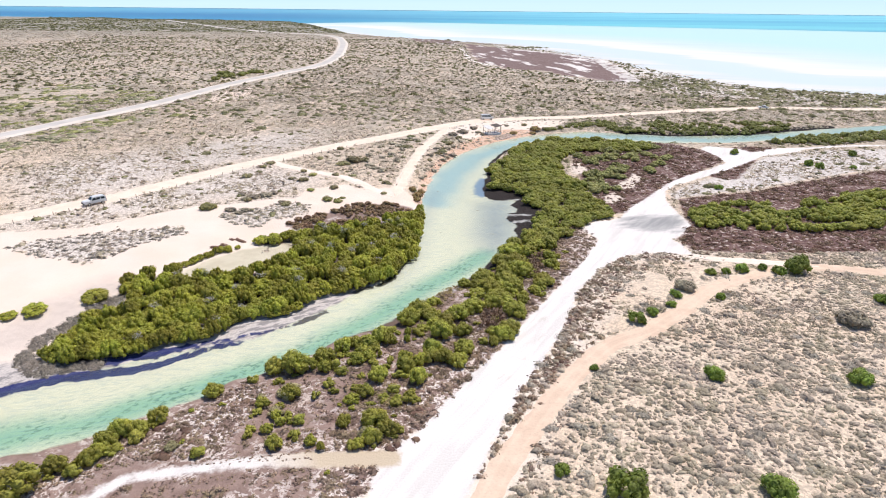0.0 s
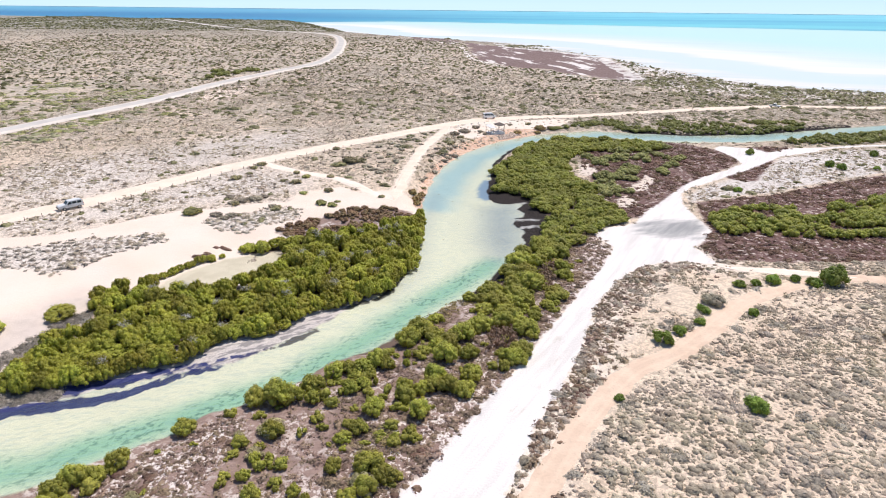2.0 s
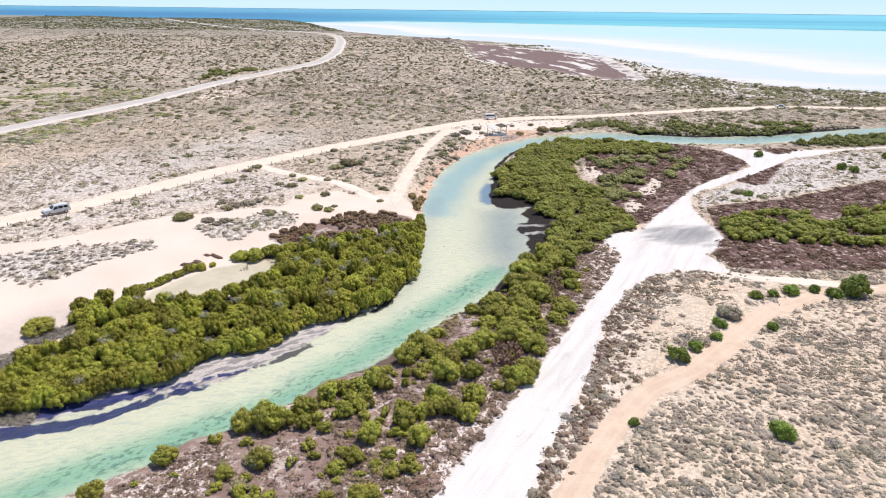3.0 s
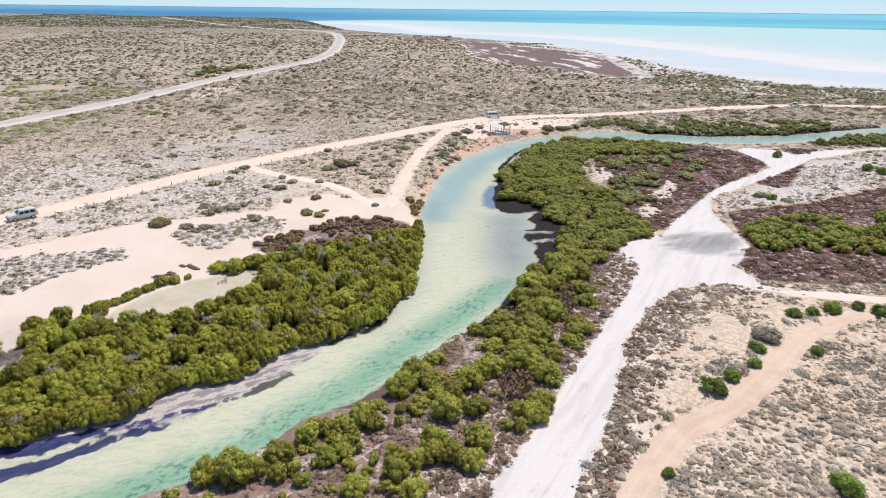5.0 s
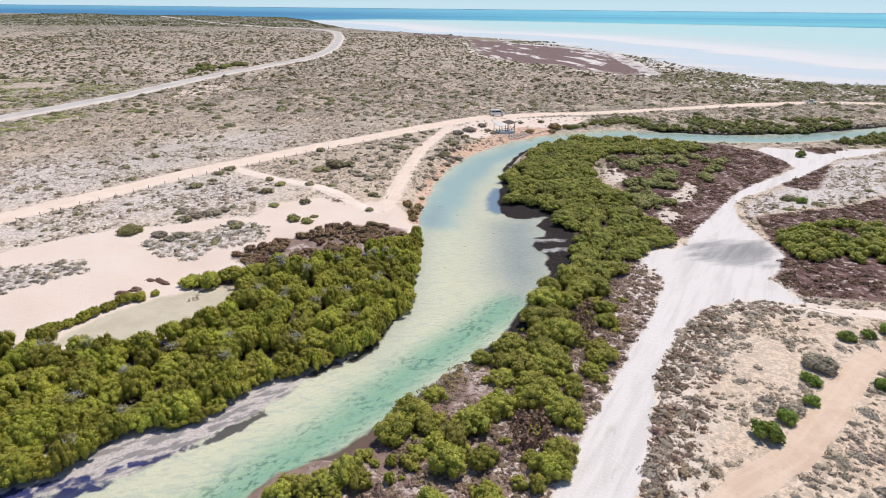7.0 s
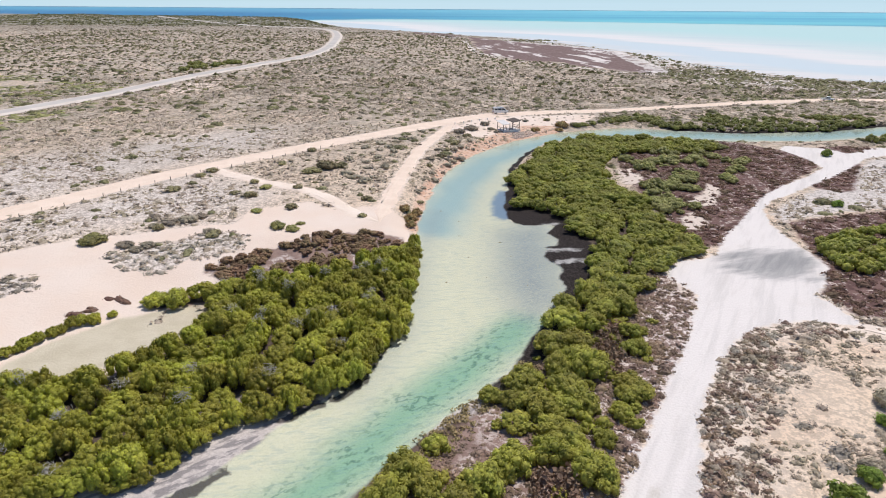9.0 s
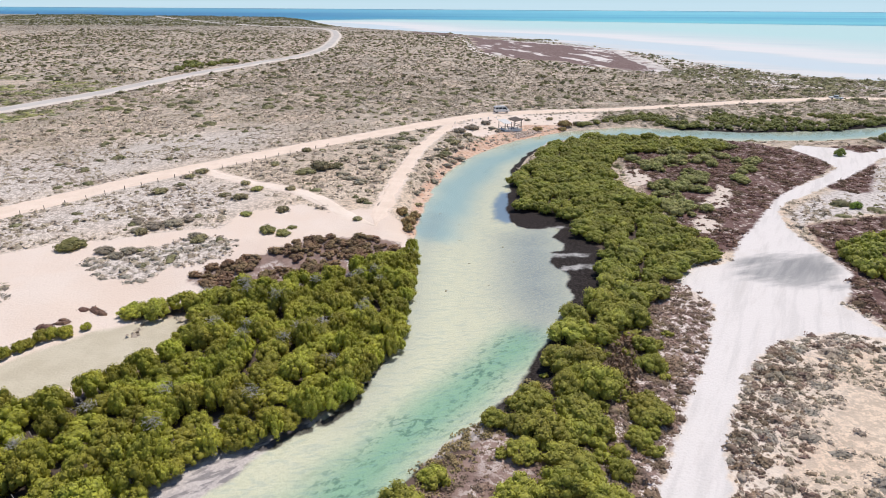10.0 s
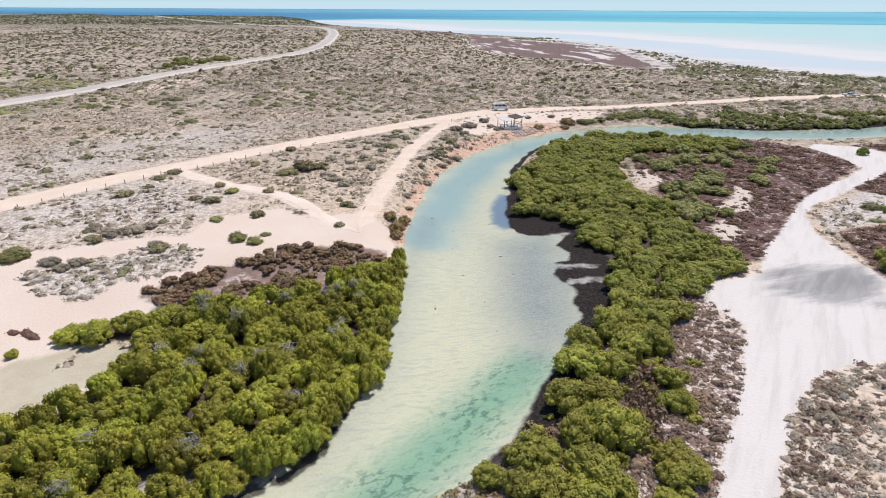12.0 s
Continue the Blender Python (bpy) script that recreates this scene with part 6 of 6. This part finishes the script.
def vehicle(name, label, category, paint, profile, half, waist, lean, wheels, radius, side_panes, screen, rear, m):
    root = tagged(new(name), label, category)
    body = part("body", side_shape(name + "_body", profile, half, waist, lean, paint), root)
    at = lambda x, z, s: (x, s * (half - lean * max(0, z - waist) + 0.004), z)  # noqa: E731
    for s in (-1, 1):
        for x0, x1, x2, x3, z0, z1 in side_panes:
            part("side_window", pane(name + "_glass", [at(x0, z0, s), at(x1, z0, s), at(x2, z1, s), at(x3, z1, s)][::s]), root, "dark glass side window")
    for what, ((xa, za), (xb, zb)) in (("windscreen", screen), ("rear_window", rear)):
        out = 0.03 if what == "windscreen" else -0.03
        ya, yb = half - lean * max(0, za - waist) - 0.12, half - lean * max(0, zb - waist) - 0.12
        part(what, pane(name + "_screen", [(xa + out, -ya, za), (xa + out, ya, za), (xb + out, yb, zb), (xb + out, -yb, zb)]), root, "dark glass")
    length = max(x for x, _ in profile)
    low = min(z for _, z in profile)
    part("front_bumper", box_mesh(name + "_bumper", PLASTIC, length - 0.1, length + 0.08, -half + 0.05, half - 0.05, low, low + 0.25, bevel=0.04), root, "black plastic bumper")
    part("rear_bumper", box_mesh(name + "_bumper", PLASTIC, -0.08, 0.1, -half + 0.05, half - 0.05, low, low + 0.22, bevel=0.04), root, "black plastic bumper")
    for s in (-1, 1):
        part("headlight", box_mesh(name + "_lamp", LAMP_GLASS, length - 0.08, length + 0.03, s * (half - 0.42), s * (half - 0.1), low + 0.33, low + 0.52, bevel=0.03), root, "clear headlight")
        part("tail_light", box_mesh(name + "_lamp", RED_GLASS, -0.03, 0.06, s * (half - 0.22), s * (half - 0.05), low + 0.4, low + 0.75, bevel=0.02), root, "red tail light")
        part("mirror", box_mesh(name + "_mirror", PLASTIC, screen[0][0] - 0.45, screen[0][0] - 0.3, s * (half - 0.02), s * (half + 0.2), waist, waist + 0.22, bevel=0.03), root)
        for x in wheels:
            wheel = new("wheel")
            wheel.parent = root
            wheel.location = (x, s * (half - 0.1), radius)
            part("tyre", disc(name + "_tyre", radius, 0.22, RUBBER, 0.04), wheel)
            part("rim", disc(name + "_rim", radius * 0.6, 0.235, STEEL, 0.02), wheel, "steel rim")
    root.matrix_basis = m
    return root


def ground_at(x, y):
    return float(height(np.array([x]), np.array([y]))[0])


def stand(x, y, turn, lift=0.05):
    """Set upright on the ground at a place, level with it."""
    return pose(x, y, ground_at(x, y) + lift, 0, 0, turn)


vehicle("camper_van", "white high-roofed van parked on the sandy track", "van", WHITE_PAINT,
        [(0, 0.42), (0, 1.2), (0.08, 2.05), (0.25, 2.22), (3.55, 2.26), (3.85, 2.12), (4.5, 1.28), (5.12, 1.06), (5.2, 0.8), (5.2, 0.42)], 0.93, 1.05, 0.14,
        (0.95, 4.25), 0.34, [(0.35, 1.35, 1.35, 0.35, 1.3, 1.85), (1.5, 2.6, 2.6, 1.5, 1.3, 1.85), (2.75, 4.15, 3.65, 2.75, 1.3, 1.85)],
        ((4.42, 1.36), (3.92, 2.02)), ((0.02, 1.3), (0.07, 1.9)), stand(14.6, 249.6, 12))
vehicle("four_wheel_drive", "silver four-wheel-drive wagon on the sandy track", "car", SILVER_PAINT,
        [(0, 0.5), (0, 1.15), (0.14, 1.78), (0.4, 1.9), (2.75, 1.92), (3.35, 1.22), (4.6, 1.12), (4.8, 0.95), (4.82, 0.5)], 0.93, 1.12, 0.16,
        (0.9, 3.75), 0.39, [(0.3, 1.15, 1.15, 0.4, 1.22, 1.72), (1.28, 2.1, 2.1, 1.28, 1.22, 1.72), (2.2, 3.1, 2.68, 2.2, 1.22, 1.72)],
        ((3.28, 1.28), (2.85, 1.8)), ((0.03, 1.22), (0.12, 1.72)), stand(-79.4, 131.8, 227))
vehicle("pickup_car", "pale car parked where the sandy track ends", "car", WHITE_PAINT,
        [(0, 0.48), (0, 1.0), (1.5, 1.02), (1.7, 1.7), (3.0, 1.72), (3.6, 1.1), (4.7, 1.0), (4.9, 0.8), (4.9, 0.48)], 0.9, 1.0, 0.16,
        (0.95, 3.85), 0.36, [(1.85, 2.4, 2.4, 1.95, 1.12, 1.58), (2.5, 3.35, 2.95, 2.5, 1.12, 1.58)],
        ((3.5, 1.18), (3.12, 1.62)), ((1.56, 1.12), (1.66, 1.6)), stand(157, 293, 150))


def shelter(m):
    root = tagged(new("viewing_shelter"), "open timber shelter with deck on the creek bank", "shelter", group="")
    for k in range(15):
        x = -2.8 + k * 0.4
        part("deck_board", box_mesh("deck_board", DECK_PALE, x - 0.185, x + 0.185, -1.8, 1.8, -0.08, 0.0), root)
    part("fascia", box_mesh("fascia", DECK_PALE, -3.0, 3.0, -1.88, -1.81, -0.62, 0.12), root, "bleached pale fascia board")
    part("fascia", box_mesh("fascia", DECK_PALE, 3.02, 3.08, -1.8, 1.8, -0.32, 0.04), root, "bleached pale fascia board")
    for y in (-1.4, 0.0, 1.4):
        part("bearer", box_mesh("bearer", TIMBER, -2.9, 2.9, y - 0.08, y + 0.08, -0.3, -0.085), root)
    for x in (-2.6, -0.9, 0.9, 2.6):
        for y in (-1.5, 1.5):
            part("pile", box_mesh("pile", TIMBER, x - 0.11, x + 0.11, y - 0.11, y + 0.11, -2.0, -0.085, bevel=0.02), root)
    for x, top in ((-2.75, 2.05), (-0.6, 2.1), (0.2, 2.25), (2.75, 2.5)):
        for y in (-1.65, 1.65):
            part("post", box_mesh("post", TIMBER, x - 0.075, x + 0.075, y - 0.075, y + 0.075, 0.0, top, bevel=0.015), root)
    pale = part("pale_roof", box_mesh("pale_roof", ROOF_PALE, -1.35, 1.35, -2.0, 2.0, -0.04, 0.04, bevel=0.01), root, "pale sheet roof")
    pale.location, pale.rotation_euler = (-1.75, 0, 2.15), (radians(9), 0, 0)
    dark = part("brush_roof", box_mesh("brush_roof", ROOF_DARK, -1.35, 1.35, -1.9, 1.9, -0.09, 0.09, bevel=0.04), root, "dark brushwood roof, slightly raised")
    dark.location, dark.rotation_euler = (1.75, 0, 2.55), (radians(4), radians(-7), 0)
    for z in (0.55, 1.0):
        part("rail", box_mesh("rail", TIMBER, -2.75, 2.75, -1.72, -1.64, z - 0.05, z + 0.05), root)
        part("rail", box_mesh("rail", TIMBER, 2.71, 2.79, -1.6, 1.6, z - 0.05, z + 0.05), root)
    for x in (-1.7, 1.5):
        part("rail_post", box_mesh("rail_post", TIMBER, x - 0.05, x + 0.05, -1.74, -1.63, 0.0, 1.05), root)
    part("bench", box_mesh("bench", TIMBER, -2.2, -0.8, 0.9, 1.3, 0.40, 0.46), root)
    for x in (-2.1, -0.9):
        part("bench_leg", box_mesh("bench_leg", TIMBER, x - 0.04, x + 0.04, 0.95, 1.25, 0.0, 0.40), root)
    # added dark sheet that stands in for the shade below the deck
    part("deck_shade", box_mesh("deck_shade", ROOF_DARK, -2.8, 2.8, -1.62, -1.58, -1.6, -0.33), root, "dark sheet standing in for shade under the deck")
    root.matrix_basis = m


shelter(pose(17.2, 221.2, 1.8, 0, 0, 28))


def fence():
    """A line of low posts along the near side of the track."""
    root = tagged(new("post_fence"), "line of weathered low timber posts beside the sandy track", "fence")
    p = curve_points([q for q in TRACK if q[0] < 0], 3.4)
    d = np.gradient(p, axis=0)
    d /= np.hypot(d[:, 0], d[:, 1])[:, None]
    r = np.random.default_rng(5)
    me = box_mesh("fence_post", TIMBER, -0.05, 0.05, -0.05, 0.05, -0.2, 0.85, bevel=0.015)
    for (x, y), (dx, dy) in zip(p, d):
        if -98 < x < -34:
            x, y = x + 4.3 * dy + r.uniform(-0.2, 0.2), y - 4.3 * dx + r.uniform(-0.2, 0.2)
            post = part("fence_post", me, root)
            post.matrix_basis = pose(x, y, ground_at(x, y), r.uniform(-4, 4), r.uniform(-4, 4), r.uniform(0, 90))


fence()
bollard = tagged(new("bollard", box_mesh("bollard", WHITE_PAINT, -0.1, 0.1, -0.1, 0.1, -0.1, 0.75, bevel=0.03)), "short white-painted timber bollard beside the track", "bollard", "bollards at the bank")
for k, (x, y) in enumerate(((1.5, 227.5), (4.2, 230.0), (6.8, 232.4), (9.4, 234.6), (12.0, 236.8), (14.6, 238.8))):
    if k:
        copy_thing(bollard, stand(x, y, 20 * k, 0))
    else:
        bollard.matrix_basis = stand(x, y, 0, 0)


def rocks(name, outline, count, low, high, seed, mat, label):
    r = np.random.default_rng(seed)
    o = np.array(outline)
    p = r.uniform(o.min(0), o.max(0), (count * 12, 2))
    p = p[(inside(p[:, 0], p[:, 1], outline) > 0) & (creek_edge(p[:, 0], p[:, 1]) < -0.3)][:count]
    shapes = []
    for k in range(4):
        v, f = low_ball()
        shapes.append((v * r.uniform(0.7, 1.2, (len(v), 1)), f))
    size = r.uniform(low, high, len(p))
    drift(name, shapes, mat, p[:, 0], p[:, 1], size, size * 0.6, label, "stones", seed)


rocks("bank_stones", SHORE_BEND, 300, 0.10, 0.32, 81, STONE, "scattered reddish stones on the eroded creek bank")
rocks("stone_apron", [(18.5, 214.5), (27, 222.5), (25.5, 224.5), (16.5, 218)], 260, 0.2, 0.45, 82, plain_material("apron_stone", (0.68, 0.55, 0.47), (0.52, 0.40, 0.33), 0.4, 0.95, 0, 0.04), "pale grey stone apron below the shelter")
